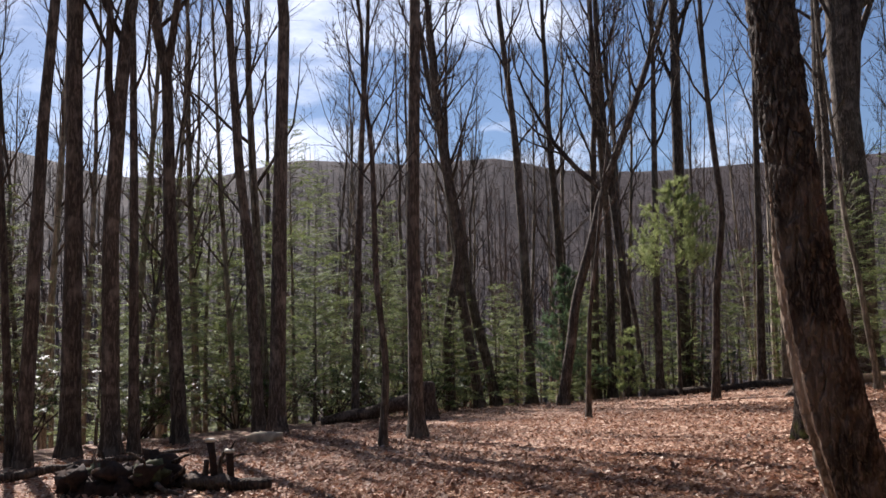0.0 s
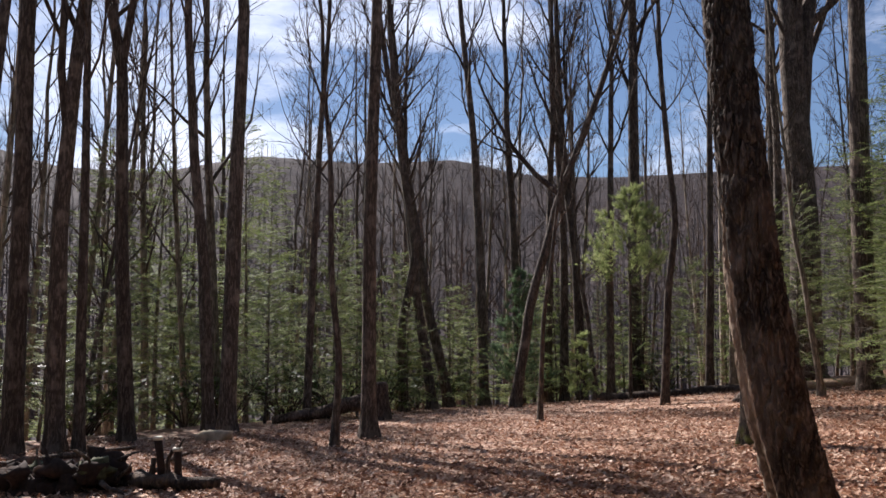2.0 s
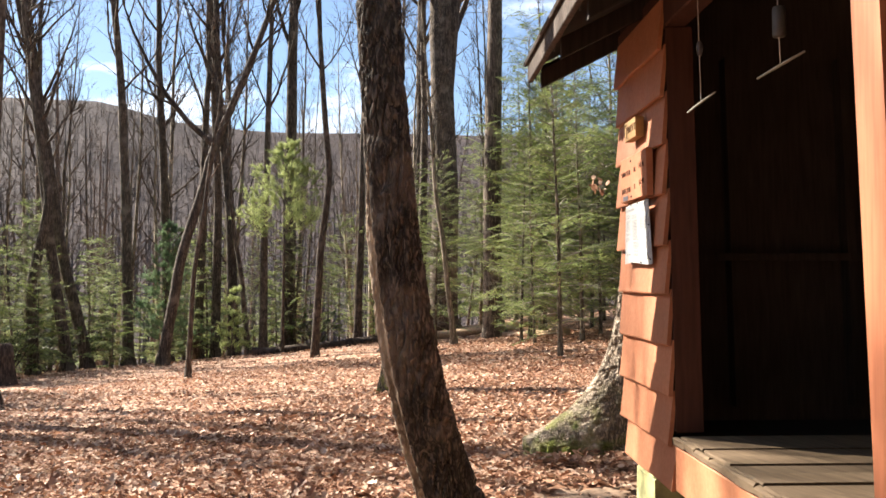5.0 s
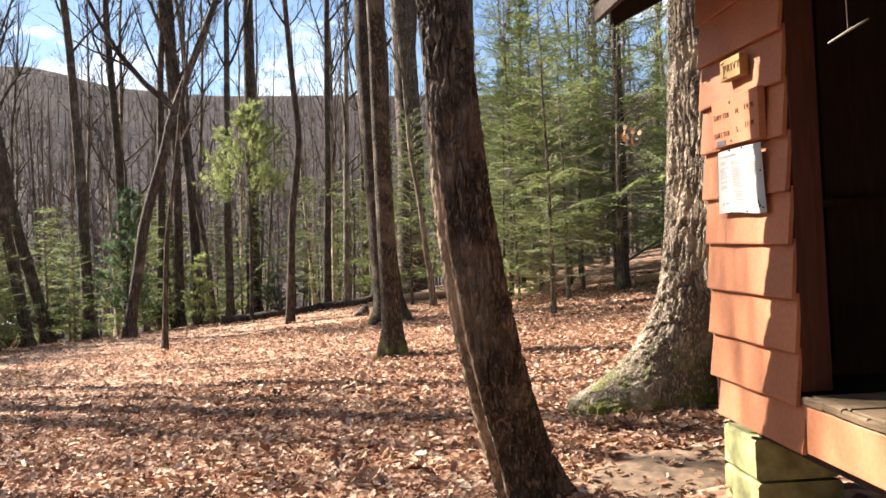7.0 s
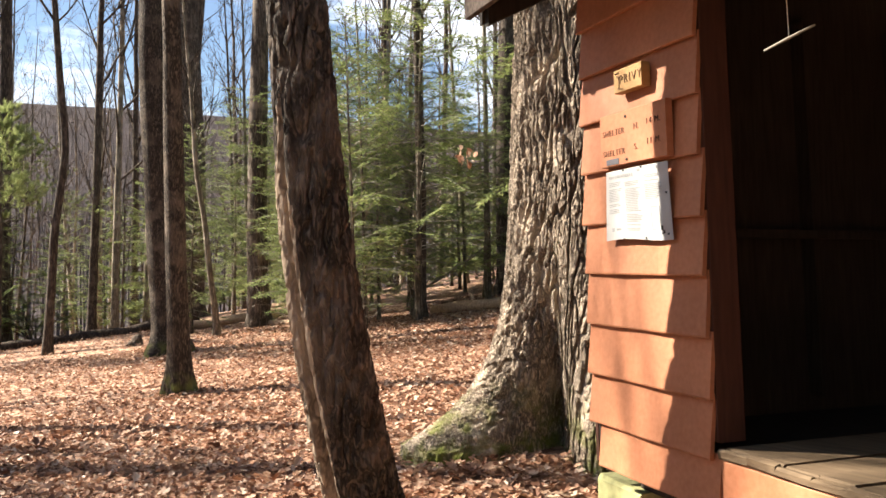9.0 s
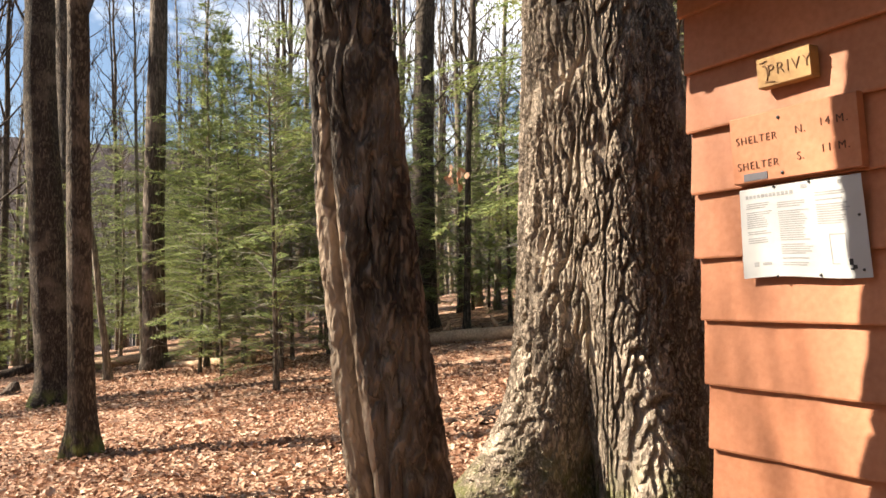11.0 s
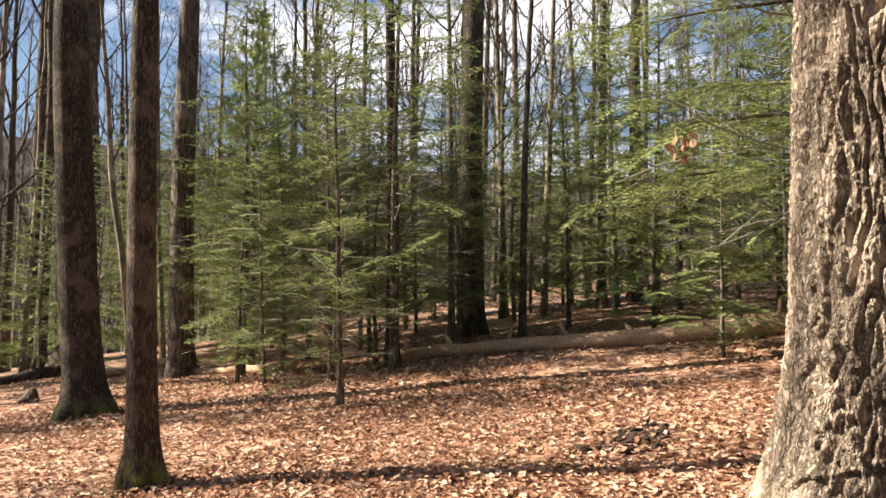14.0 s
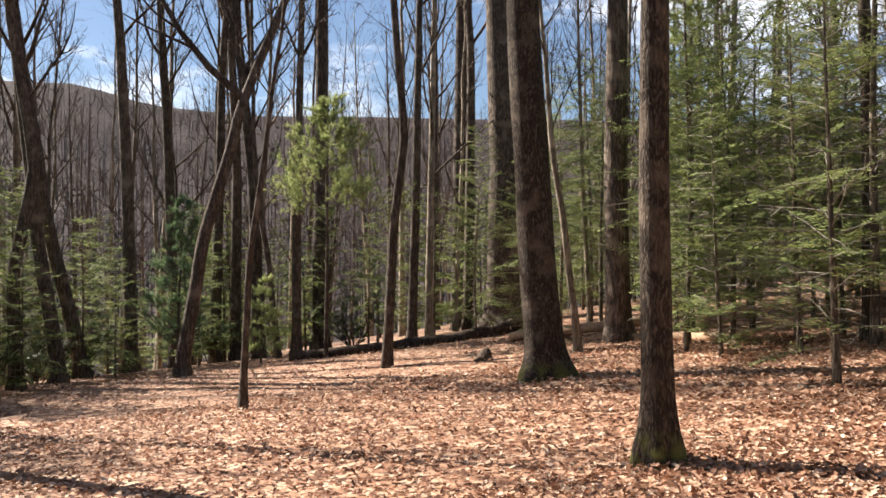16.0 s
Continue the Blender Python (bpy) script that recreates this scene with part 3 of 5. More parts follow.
def pine_meshes(seed, height, radius, spread, low, branches=34, needle=0.11):
    """A young white pine: whorls of upcurved limbs whose branchlets end in brushes of long fine needles."""
    rg = random.Random(seed)
    pts = trunk_line([(height * 0.5, 0.05, 0.03)], height, rg, 0.02)
    rad = [max(0.007, radius * (1 - 0.9 * p.z / height)) for p in pts]
    pts[0] = pts[0] - Vector((0, 0, 0.2))
    t, f = Build(), Build()
    t.tube(pts, rad, 8)

    def brush(c, lean, many):
        for _ in range(many):
            e = (lean + wander(rg, 0.75)).normalized() * needle * rg.uniform(0.7, 1.25)
            w = e.cross(Vector((rg.uniform(-1, 1), rg.uniform(-1, 1), 1))).normalized() * 0.0065
            n = len(f.v)
            f.v += [c - w, c + w, c + e]
            f.f.append((n, n + 1, n + 2))

    whorls = max(3, branches // 5)
    for k in range(branches):
        u = min(1.0, (k // 5 + rg.uniform(-0.1, 0.15)) / whorls)
        h = height * (low + (0.97 - low) * max(0.0, u))
        a = k * 1.257 + (k // 5) * 0.7 + rg.uniform(-0.35, 0.35)
        length = spread * (1 - 0.86 * u) * rg.uniform(0.4, 1.15)
        i = max(1, min(range(len(pts)), key=lambda j: abs(pts[j].z - h)))
        p, d = Vector((pts[i].x, pts[i].y, h)), Vector((math.cos(a), math.sin(a), 0.12 + 0.5 * u)).normalized()
        line = [p.copy()]
        for s in range(5):
            d = (d + Vector((0, 0, 0.09)) + wander(rg, 0.12)).normalized()
            p = p + d * length / 5
            line.append(p.copy())
        t.tube(line, [0.012 - 0.0018 * s for s in range(6)], 3, cap=False)
        brush(p, d, 26)
        for s in range(int(4 + length * 8)):
            q = rg.uniform(1.6, 4.9)
            c = line[int(q)].lerp(line[int(q) + 1], q - int(q))
            way = (d + wander(rg, 0.9) + Vector((0, 0, 0.25))).normalized()
            tip = c + way * rg.uniform(0.10, 0.26) * (0.5 + length)
            t.tube([c, tip], [0.005, 0.003], 3, cap=False)
            for m in range(3):
                brush(c.lerp(tip, 0.45 + 0.275 * m), way, 15)
    brush(pts[-1], Vector((0, 0, 1)), 40)
    return t.mesh("trunk"), f.mesh("foliage", smooth=False)


def shrub_meshes(seed, size, leaves=900, leaf=0.085):
    """A rounded, gappy evergreen shrub: crooked stems with whorls of long leaves."""
    rg = random.Random(seed)
    t, f = Build(), Build()
    tips = []
    for k in range(9):
        a = rg.uniform(0, 6.28)
        p, d = Vector((rg.uniform(-0.1, 0.1), rg.uniform(-0.1, 0.1), -0.1)), Vector((math.cos(a) * 0.6, math.sin(a) * 0.6, 1)).normalized()
        line = [p.copy()]
        for s in range(5):
            d = (d + wander(rg, 0.35)).normalized()
            p = p + d * size * rg.uniform(0.16, 0.26)
            line.append(p.copy())
            if s > 1:
                tips.append(p.copy())
        t.tube(line, [0.02, 0.017, 0.014, 0.011, 0.008, 0.004], 4, cap=False)
        for _ in range(5):
            s = line[rg.randint(2, 4)]
            e = s + (wander(rg, 0.5) + Vector((0, 0, 0.3))) * size * 0.45
            t.tube([s, s.lerp(e, 0.5) + wander(rg, 0.03), e], [0.008, 0.006, 0.003], 3, cap=False)
            tips.append(e)
    for k in range(leaves // 7):
        c = rg.choice(tips) + wander(rg, 0.14 * size)
        up = (wander(rg, 0.5) + Vector((0, 0, 1))).normalized()
        for j in range(7):
            a = j * 0.9 + rg.uniform(-0.2, 0.2)
            x = up.orthogonal().normalized()
            e = (x * math.cos(a) + up.cross(x) * math.sin(a) + up * rg.uniform(-0.3, 0.5)).normalized()
            w = e.cross(up).normalized() * leaf * 0.19
            L = leaf * rg.uniform(0.8, 1.3)
            n = len(f.v)
            f.v += [c, c + e * L * 0.5 + w, c + e * L, c + e * L * 0.5 - w]
            f.f.append((n, n + 1, n + 2, n + 3))
    return t.mesh("stems"), f.mesh("leaves", smooth=False)


def make_kind(name, meshes, mats, parts, place, label, category, group):
    ob = thing(name, place, label, category, group)
    for nm, me, mat in zip(parts, meshes, mats):
        part(nm, me, mat, ob, kind="stuff" if nm in ("foliage", "twigwork", "crown", "stem", "leaves") else "")
    return ob


# ---- the shelter ----
HUT_U, HUT_V, HUT_O = Vector((0.325, 0.946, 0)), Vector((0.946, -0.325, 0)), Vector((2.670, 3.444, 0))
RACK = 0.058                      # the old frame has racked sideways


def H(u, v, z):
    return HUT_O + HUT_U * (u + RACK * (z - 1.6)) + HUT_V * v + Vector((0, 0, z))


def hut_board(b, u0, u1, v0, v1, z0, z1, chamfer=0.004, jitter=0.0):
    """A board between two corners in the shelter's own directions."""
    o = H(u0, v0, z0)
    b.plank(o, H(u1, v0, z0) - o, H(u0, v0, z1) - o, H(u0, v1, z0) - o, chamfer, jitter)


def lap_board(b, u0, u1, z0, z1, toe, head, thick=0.016):
    """A bevelled siding board, its lower edge standing proud; its near face at v = -toe below and -head above."""
    base = len(b.v)
    steps = 6
    for k in range(steps + 1):
        u = u0 + (u1 - u0) * k / steps
        w = 0.0035 * math.sin(k * 1.9 + z0 * 7)
        for v, z in ((-toe + w, z0), (-toe - 0.002 + w, z0 + 0.006), (-head, z1), (-head + thick, z1), (-toe + thick + w, z0)):
            b.v.append(H(u, v, z))
    for k in range(steps):
        for s in range(5):
            p, q = base + k * 5 + s, base + k * 5 + (s + 1) % 5
            b.f.append((p, q, q + 5, p + 5))
    b.f.append(tuple(base + s for s in reversed(range(5))))
    b.f.append(tuple(base + steps * 5 + s for s in range(5)))


def build_shelter():
    hut = thing("trail_shelter", H(0.4, 1.2, 0.0), "open-fronted wooden trail shelter with red-stained lap siding on blocks", "shelter")
    # front wall: sheathing with lapped siding
    b = Build()
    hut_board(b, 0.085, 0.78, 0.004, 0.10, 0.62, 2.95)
    wall = part("front_wall", b, M_SHADEWOOD, hut, "dark sheathing behind the siding", smooth=False)
    edges = [0.585, 0.762, 0.967, 1.179, 1.394, 1.604, 1.825, 2.041, 2.250, 2.458, 2.67]
    for k, (z0, z1) in enumerate(zip(edges, edges[1:])):
        b = Build()
        lap_board(b, -0.014 + 0.005 * math.sin(k * 2.3) - (0.028 if k == 0 else 0), 0.785 + 0.014 * math.sin(k * 3.1) - (0.06 if k == 0 else 0.0), z0, z1 + 0.022, 0.034, 0.010)
        part("siding_board", b, M_RED, wall, smooth=False)
    # end wall round the far corner, sided the same way, coloured darker to cut red bounce
    b = Build()
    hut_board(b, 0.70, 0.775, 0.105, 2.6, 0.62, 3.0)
    end = part("end_wall", b, M_SHADEWOOD, hut, smooth=False)
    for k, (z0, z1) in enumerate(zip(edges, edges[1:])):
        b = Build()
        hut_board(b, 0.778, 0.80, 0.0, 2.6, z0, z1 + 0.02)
        part("siding_board", b, M_REDSHADE, end, smooth=False)
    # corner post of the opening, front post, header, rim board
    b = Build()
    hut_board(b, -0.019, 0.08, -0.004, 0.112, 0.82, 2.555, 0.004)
    # shade of this post and the header is put into their colour
    part("corner_post", b, M_REDSHADE, hut, "red-stained corner post with shade put into its colour", smooth=False)
    b = Build()
    hut_board(b, -1.660, -1.535, -0.012, 0.128, 0.60, 2.555, 0.008)
    part("post", b, M_REDPOST, hut, "worn red-stained square post", smooth=False)
    b = Build()
    hut_board(b, -4.10, -3.97, -0.012, 0.128, 0.60, 2.555, 0.008)
    part("post", b, M_REDPOST, hut, "worn red-stained square post", smooth=False)
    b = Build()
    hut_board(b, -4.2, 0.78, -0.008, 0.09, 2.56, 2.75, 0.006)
    part("header_beam", b, M_REDSHADE, hut, "red-stained header beam", smooth=False)
    b = Build()
    hut_board(b, -4.1, -0.050, -0.022, 0.018, 0.590, 0.772, 0.004)
    part("rim_board", b, M_RED, hut, "red-stained rim board with a chipped spot", smooth=False)
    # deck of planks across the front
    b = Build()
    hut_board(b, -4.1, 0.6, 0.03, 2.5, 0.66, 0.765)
    deck = part("deck", b, M_SHADEWOOD, hut, "weathered deck", smooth=False)
    b = Build()
    lip = Build()
    pts = [H(-0.043 - 0.135 * k, -0.030 + 0.004 * math.sin(k * 2.2), 0.775) for k in range(30)]
    for k in range(29):
        o = pts[k]
        lip.plank(o, pts[k + 1] - o, Vector((0, 0, 0.036 + 0.005 * math.sin(k * 1.7))), HUT_V * 0.028, 0.008, 0.003)
    part("deck_edge", lip, M_DECK, deck, "split grey edge plank", smooth=False)
    v, k = 0.0, 0
    while v < 3.9:
        w = 0.135
        b = Build()
        o = -0.048 - w - v
        hut_board(b, o, o + w - 0.007, 0.0, 2.4, 0.772, 0.812 + 0.004 * math.sin(k * 2.9), 0.006, 0.002)
        part("plank", b, M_DECK, deck, smooth=False)
        v, k = v + w, k + 1
    # back and near walls, boarded, in deep shade that the back's colour also carries
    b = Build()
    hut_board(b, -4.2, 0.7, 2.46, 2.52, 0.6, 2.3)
    back = part("back_wall", b, M_SHADEWOOD, hut, smooth=False)
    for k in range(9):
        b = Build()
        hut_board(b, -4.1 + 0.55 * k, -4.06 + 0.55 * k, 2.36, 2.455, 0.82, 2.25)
        part("stud", b, M_SHADEWOOD, back, smooth=False)
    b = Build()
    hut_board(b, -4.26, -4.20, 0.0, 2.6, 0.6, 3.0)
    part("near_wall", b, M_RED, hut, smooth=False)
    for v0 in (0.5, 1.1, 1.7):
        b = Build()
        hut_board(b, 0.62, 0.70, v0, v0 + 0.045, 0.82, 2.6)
        part("stud", b, M_SHADEWOOD, end, smooth=False)
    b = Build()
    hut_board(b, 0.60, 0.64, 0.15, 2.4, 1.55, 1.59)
    part("ledge", b, M_SHADEWOOD, end, smooth=False)
    # roof: a short slope to the front eave, a long one to the back
    RISE = 0.52

    def roof_slab(name, v0, z0, v1, z1, thick, mat, lift, u0=-4.45, u1=1.06, label=""):
        r = Build()
        o = H(u0, v0, z0 + lift)
        run = H(u0, v1, z1 + lift) - o
        nrm = (H(u1, v0, z0) - H(u0, v0, z0)).normalized().cross(run.normalized())
        if nrm.z < 0:
            nrm = -nrm
        r.plank(o, H(u1, v0, z0 + lift) - o, run, nrm * thick, 0.004)
        return part(name, r, mat, roof, label, smooth=False)

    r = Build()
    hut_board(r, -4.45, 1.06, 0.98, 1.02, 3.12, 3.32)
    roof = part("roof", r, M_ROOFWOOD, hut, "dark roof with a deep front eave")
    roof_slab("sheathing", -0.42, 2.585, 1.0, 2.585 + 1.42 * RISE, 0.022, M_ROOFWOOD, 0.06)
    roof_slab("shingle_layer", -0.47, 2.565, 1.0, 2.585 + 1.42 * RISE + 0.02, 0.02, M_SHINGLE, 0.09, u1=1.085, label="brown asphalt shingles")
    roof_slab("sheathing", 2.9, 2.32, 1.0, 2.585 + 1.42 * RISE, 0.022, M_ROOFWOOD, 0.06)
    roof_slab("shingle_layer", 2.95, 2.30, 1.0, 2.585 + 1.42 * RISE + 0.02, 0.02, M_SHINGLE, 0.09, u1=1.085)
    # fascia and rake boards
    r = Build()
    hut_board(r, -4.45, 1.06, -0.455, -0.425, 2.56, 2.675)
    part("fascia", r, M_SHINGLE, roof, "brown weathered fascia", smooth=False)
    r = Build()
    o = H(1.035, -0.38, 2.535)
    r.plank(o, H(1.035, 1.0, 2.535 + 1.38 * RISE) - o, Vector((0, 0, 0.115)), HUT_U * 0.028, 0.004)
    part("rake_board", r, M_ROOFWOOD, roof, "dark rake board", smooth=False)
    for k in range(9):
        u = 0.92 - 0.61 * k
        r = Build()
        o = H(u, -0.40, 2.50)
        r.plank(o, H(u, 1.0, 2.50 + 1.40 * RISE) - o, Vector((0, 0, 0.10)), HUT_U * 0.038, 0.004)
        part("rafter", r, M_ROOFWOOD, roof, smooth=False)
        # added strips imitate the sunlit edges along the eave
        r = Build()
        r.plank(H(u + 0.05, -0.425, 2.55), Vector((0, 0, 0.11)), HUT_U * 0.012, HUT_V * 0.006, 0.001)
        part("flashing_strip", r, M_TIN, roof, "strip put in for sunlight on a rafter tail", smooth=False)
    # gable infill above the wall
    r = Build()
    hut_board(r, 0.70, 0.775, 0.0, 1.0, 2.95, 3.05)
    part("gable", r, M_RED, hut, smooth=False)
    # foundation blocks
    for u, v in ((0.76, 0.075), (-3.9, 0.10), (0.60, 2.1), (-1.7, 0.3)):
        r = Build()
        for z0, z1, s in ((-0.2, 0.29, 0.012), (0.30, 0.49, 0.0)):
            hut_board(r, u - 0.17 - s, u + 0.17 + s, v, v + 0.4 + s, z0, z1, 0.014, 0.004)
        part("foundation_block", r, M_BLOCK, hut, "mossy green concrete block", smooth=False)
    for v0 in (0.12, 2.2):
        r = Build()
        hut_board(r, -4.1, 0.65, v0, v0 + 0.12, 0.492, 0.655)
        part("sill_beam", r, M_SHADEWOOD, hut, smooth=False)
    return hut


build_shelter()


def letters(text, size, at, mat, parent, depth=0.0015, name="lettering"):
    """Words of the built-in font on the shelter's front, starting at (u, v, z) and running towards smaller u."""
    cu = bpy.data.curves.new("words", "FONT")
    cu.body, cu.size, cu.extrude = text, size, depth
    cu.space_character, cu.offset = 1.22, -0.018 * size
    tmp = bpy.data.objects.new("words", cu)
    scene.collection.objects.link(tmp)
    bpy.context.view_layer.update()
    me = bpy.data.meshes.new_from_object(tmp.evaluated_get(bpy.context.evaluated_depsgraph_get()))
    bpy.data.objects.remove(tmp)
    o, base = H(*at), root_place(parent)
    for v in me.vertices:
        p = o - HUT_U * v.co.x + Vector((0, 0, v.co.y)) + HUT_U * (RACK * v.co.y) - HUT_V * v.co.z
        v.co = p - base
    me.materials.append(mat)
    ob = new(name, me)
    ob.parent = parent
    return tagged(ob, kind="stuff")


def sign_board(name, u0, u1, z0, z1, v, thick, mat, label):
    s = thing(name, H((u0 + u1) / 2, v, z0), label, "sign")
    b = Build()
    hut_board(b, u0, u1, v - thick, v, z0, z1, 0.003)
    part("board", b, mat, s, smooth=False)
    return s


privy = sign_board("privy_sign", 0.245, 0.435, 2.118, 2.212, -0.034, 0.040, M_SIGN, "small yellow wooden privy sign nailed to red siding")
letters("PRIVY", 0.052, (0.397, -0.0755, 2.150), M_ROUTED, privy)
b = Build()
arc = [H(0.412 + 0.012 * math.cos(a) - 0.004, -0.0755, 2.158 + 0.028 * math.sin(a)) for a in [1.2 + 0.4 * k for k in range(9)]]
b.tube(arc, [0.0022] * 9, 4)
b.tube([H(0.405, -0.0755, 2.135), H(0.37, -0.0755, 2.128)], [0.0022] * 2, 4)
b.tube([H(0.422, -0.0755, 2.196), H(0.395, -0.0755, 2.198)], [0.0022] * 2, 4)
part("arrow", b, M_ROUTED, privy, "routed curved arrow")

distance = sign_board("distance_sign", 0.118, 0.568, 1.832, 2.046, -0.034, 0.030, M_RED, "red-stained wooden sign with shelter distances on siding")
for text, u, z in (("SHELTER", 0.548, 1.956), ("N.", 0.325, 1.960), ("14 M.", 0.243, 1.967), ("SHELTER", 0.548, 1.874), ("S.", 0.325, 1.880), ("11 M.", 0.243, 1.890)):
    letters(text, 0.035, (u, -0.0652, z), M_ENGRAVE, distance)
b = Build()
hut_board(b, 0.435, 0.525, -0.0665, -0.0645, 1.838, 1.861, 0.001)
part("tape", b, M_TAPE, distance, "strip of grey tape", smooth=False)
for u, z in ((0.38, 2.02), (0.38, 1.85)):
    b = Build()
    b.tube([H(u, -0.064, z), H(u, -0.068, z)], [0.006, 0.005], 8)
    part("nail", b, M_PIN, distance)

notice = thing("paper_notice", H(0.35, -0.05, 1.53), "white laminated paper notice with curled edges pinned below a sign", "notice")


def paper_v(s, t):
    return -0.043 - 0.012 * math.sin(math.pi * s) * (0.4 + 0.6 * t) - 0.010 * (1 - t) * (1 - s) ** 2 - 0.012 * t * s ** 3


b = Build()
for layer in (0.0, 0.0012):
    for i in range(13):
        for j in range(9):
            s, t = i / 12, j / 8
            dz = 0.006 * math.sin(s * 5.5) * (1 - t)
            b.v.append(H(0.567 - 0.435 * s - 0.008 * (1 - t) * math.sin(3 * s), paper_v(s, t) + layer, 1.530 + 0.285 * t + dz))
for i in range(12):
    for j in range(8):
        p = i * 9 + j
        b.f.append((p, p + 9, p + 10, p + 1))
        b.f.append(tuple(reversed((p + 117, p + 126, p + 127, p + 118))))
sheet = part("sheet", b, M_PAPER, notice)


def print_bar(b, s0, s1, t0, t1):
    n = 3
    for k in range(n):
        quad = []
        for s, t in ((s0 + (s1 - s0) * k / n, t0), (s0 + (s1 - s0) * (k + 1) / n, t0), (s0 + (s1 - s0) * (k + 1) / n, t1), (s0 + (s1 - s0) * k / n, t1)):
            dz = 0.006 * math.sin(s * 5.5) * (1 - t)
            quad.append(H(0.567 - 0.435 * s - 0.008 * (1 - t) * math.sin(3 * s), paper_v(s, t) - 0.0012, 1.530 + 0.285 * t + dz))
        i = len(b.v)
        b.v += quad
        b.f.append((i, i + 1, i + 2, i + 3))


rp = random.Random(3)
b = Build()
for col, (s0, s1, top) in enumerate(((0.06, 0.29, 0.82), (0.34, 0.60, 0.80), (0.65, 0.90, 0.86))):
    t = top
    while t > (0.36 if col == 0 else 0.10 if col == 1 else 0.52):
        print_bar(b, s0, s1 - rp.uniform(0, 0.08), t, t + 0.011)
        t -= 0.024 if rp.random() > 0.13 else 0.05
part("small_print", b, M_INK, notice, "rows of small grey print", smooth=False, kind="stuff")
b = Build()
for k in range(12):
    print_bar(b, 0.06 + 0.036 * k, 0.083 + 0.036 * k + rp.uniform(0, 0.008), 0.885, 0.925)
part("heading", b, M_INK, notice, "pale unreadable heading", smooth=False)
b = Build()
for s0, s1, t0, t1 in ((0.72, 0.725, 0.14, 0.44), (0.72, 0.84, 0.435, 0.445), (0.84, 0.845, 0.2, 0.44), (0.72, 0.78, 0.14, 0.15), (0.1, 0.14, 0.12, 0.17), (0.17, 0.25, 0.13, 0.16), (0.55, 0.6, 0.93, 0.97), (0.83, 0.86, 0.93, 0.97)):
    print_bar(b, s0, s1, t0, t1)
part("diagram", b, M_INK, notice, "small line diagram", smooth=False, kind="stuff")
b = Build()
for s0, s1, t0, t1 in ((0.845, 0.875, 0.13, 0.19), (0.87, 0.90, 0.09, 0.13), (0.85, 0.88, 0.08, 0.10)):
    print_bar(b, s0, s1, t0, t1)
part("stain", b, M_PIN, notice, "black smudges", smooth=False)
for s, t in ((0.33, 0.985), (0.62, 0.985), (0.96, 0.6), (0.64, 0.02), (0.3, 0.02), (0.95, 0.06)):
    b = Build()
    c = H(0.567 - 0.435 * s, paper_v(s, t) - 0.001, 1.530 + 0.285 * t)
    b.tube([c, c - HUT_V * 0.004], [0.0045, 0.003], 8)
    part("pin", b, M_PIN, notice)

# food hangers: a cord, a tin against mice, and a stick
for u, v, z, tin, turn in ((-1.15, -0.02, 2.09, True, 0.5), (-0.443, -0.008, 2.13, False, 0.33)):
    label = "cord with a small narrow tin and whittled stick under the beam" if tin else "knotted cord with a whittled stick, hanging from the beam"
    hang = thing("food_hanger", H(u, v, z), label, "hanger", "food hangers")
    b = Build()
    b.tube([H(u, v, z), H(u + 0.004, v, z + 0.3), H(u, v, 2.80)], [0.0018] * 3, 5)
    part("cord", b, M_CORD, hang)
    d = HUT_U * math.cos(turn) - HUT_V * math.sin(turn)
    b = Build()
    b.tube([H(u, v, z) - d * 0.082 + Vector((0, 0, 0.022)), H(u, v, z), H(u, v, z) + d * 0.082 - Vector((0, 0, 0.024))], [0.0035, 0.005, 0.0035], 6)
    part("stick", b, M_DEADTWIG, hang, "pale whittled stick")
    if tin:
        b = Build()
        c = H(u, v, z + 0.085)
        b.tube([c, c + Vector((0, 0, 0.004)), c + Vector((0, 0, 0.086)), c + Vector((0, 0, 0.090))], [0.017, 0.019, 0.019, 0.016], 16)
        part("tin", b, M_TIN, hang, "dull upside-down tin can")
    else:
        b = Build()
        b.blob(H(u, v, z + 0.21), (0.012, 0.012, 0.03), 3, 6, 8, 0.5)
        part("knot", b, M_TAPE, hang)


# ---- the two great trunks beside the shelter ----
def plates(p, scale, tall, warp=0.6):
    """Height of bark ridges that braid up the trunk: 0 in the furrows to 1 on the ridges."""
    q = Vector((p.x * scale, p.y * scale, p.z * scale / tall))
    bend = q * 0.5 + Vector((0, 0, q.z * 0.8))
    q += Vector((noise.noise(bend), noise.noise(bend + Vector((9, 0, 0))), 0)) * warp
    ridge = smooth_step(0.015, 0.20, abs(noise.noise(q * 0.62)))
    second = smooth_step(0.0, 0.16, abs(noise.noise(q * 1.15 + Vector((5, 3, 1)))))
    cross = smooth_step(0.0, 0.10, abs(noise.noise(Vector((q.x * 0.45, q.y * 0.45, q.z * tall * 0.42)) + Vector((2, 7, 4)))))
    return ridge * (0.56 + 0.30 * second + 0.13 * cross) + 0.06 * noise.noise(p * scale * 1.3) + (0.06 + 0.10 * ridge) * noise.noise(p * scale * 3.2)


def around(s, sides, face):
    """An angle round a trunk; the steps are finer on the side that faces the trail."""
    a = 2 * math.pi * s / sides
    return face + a - 0.62 * math.sin(a)


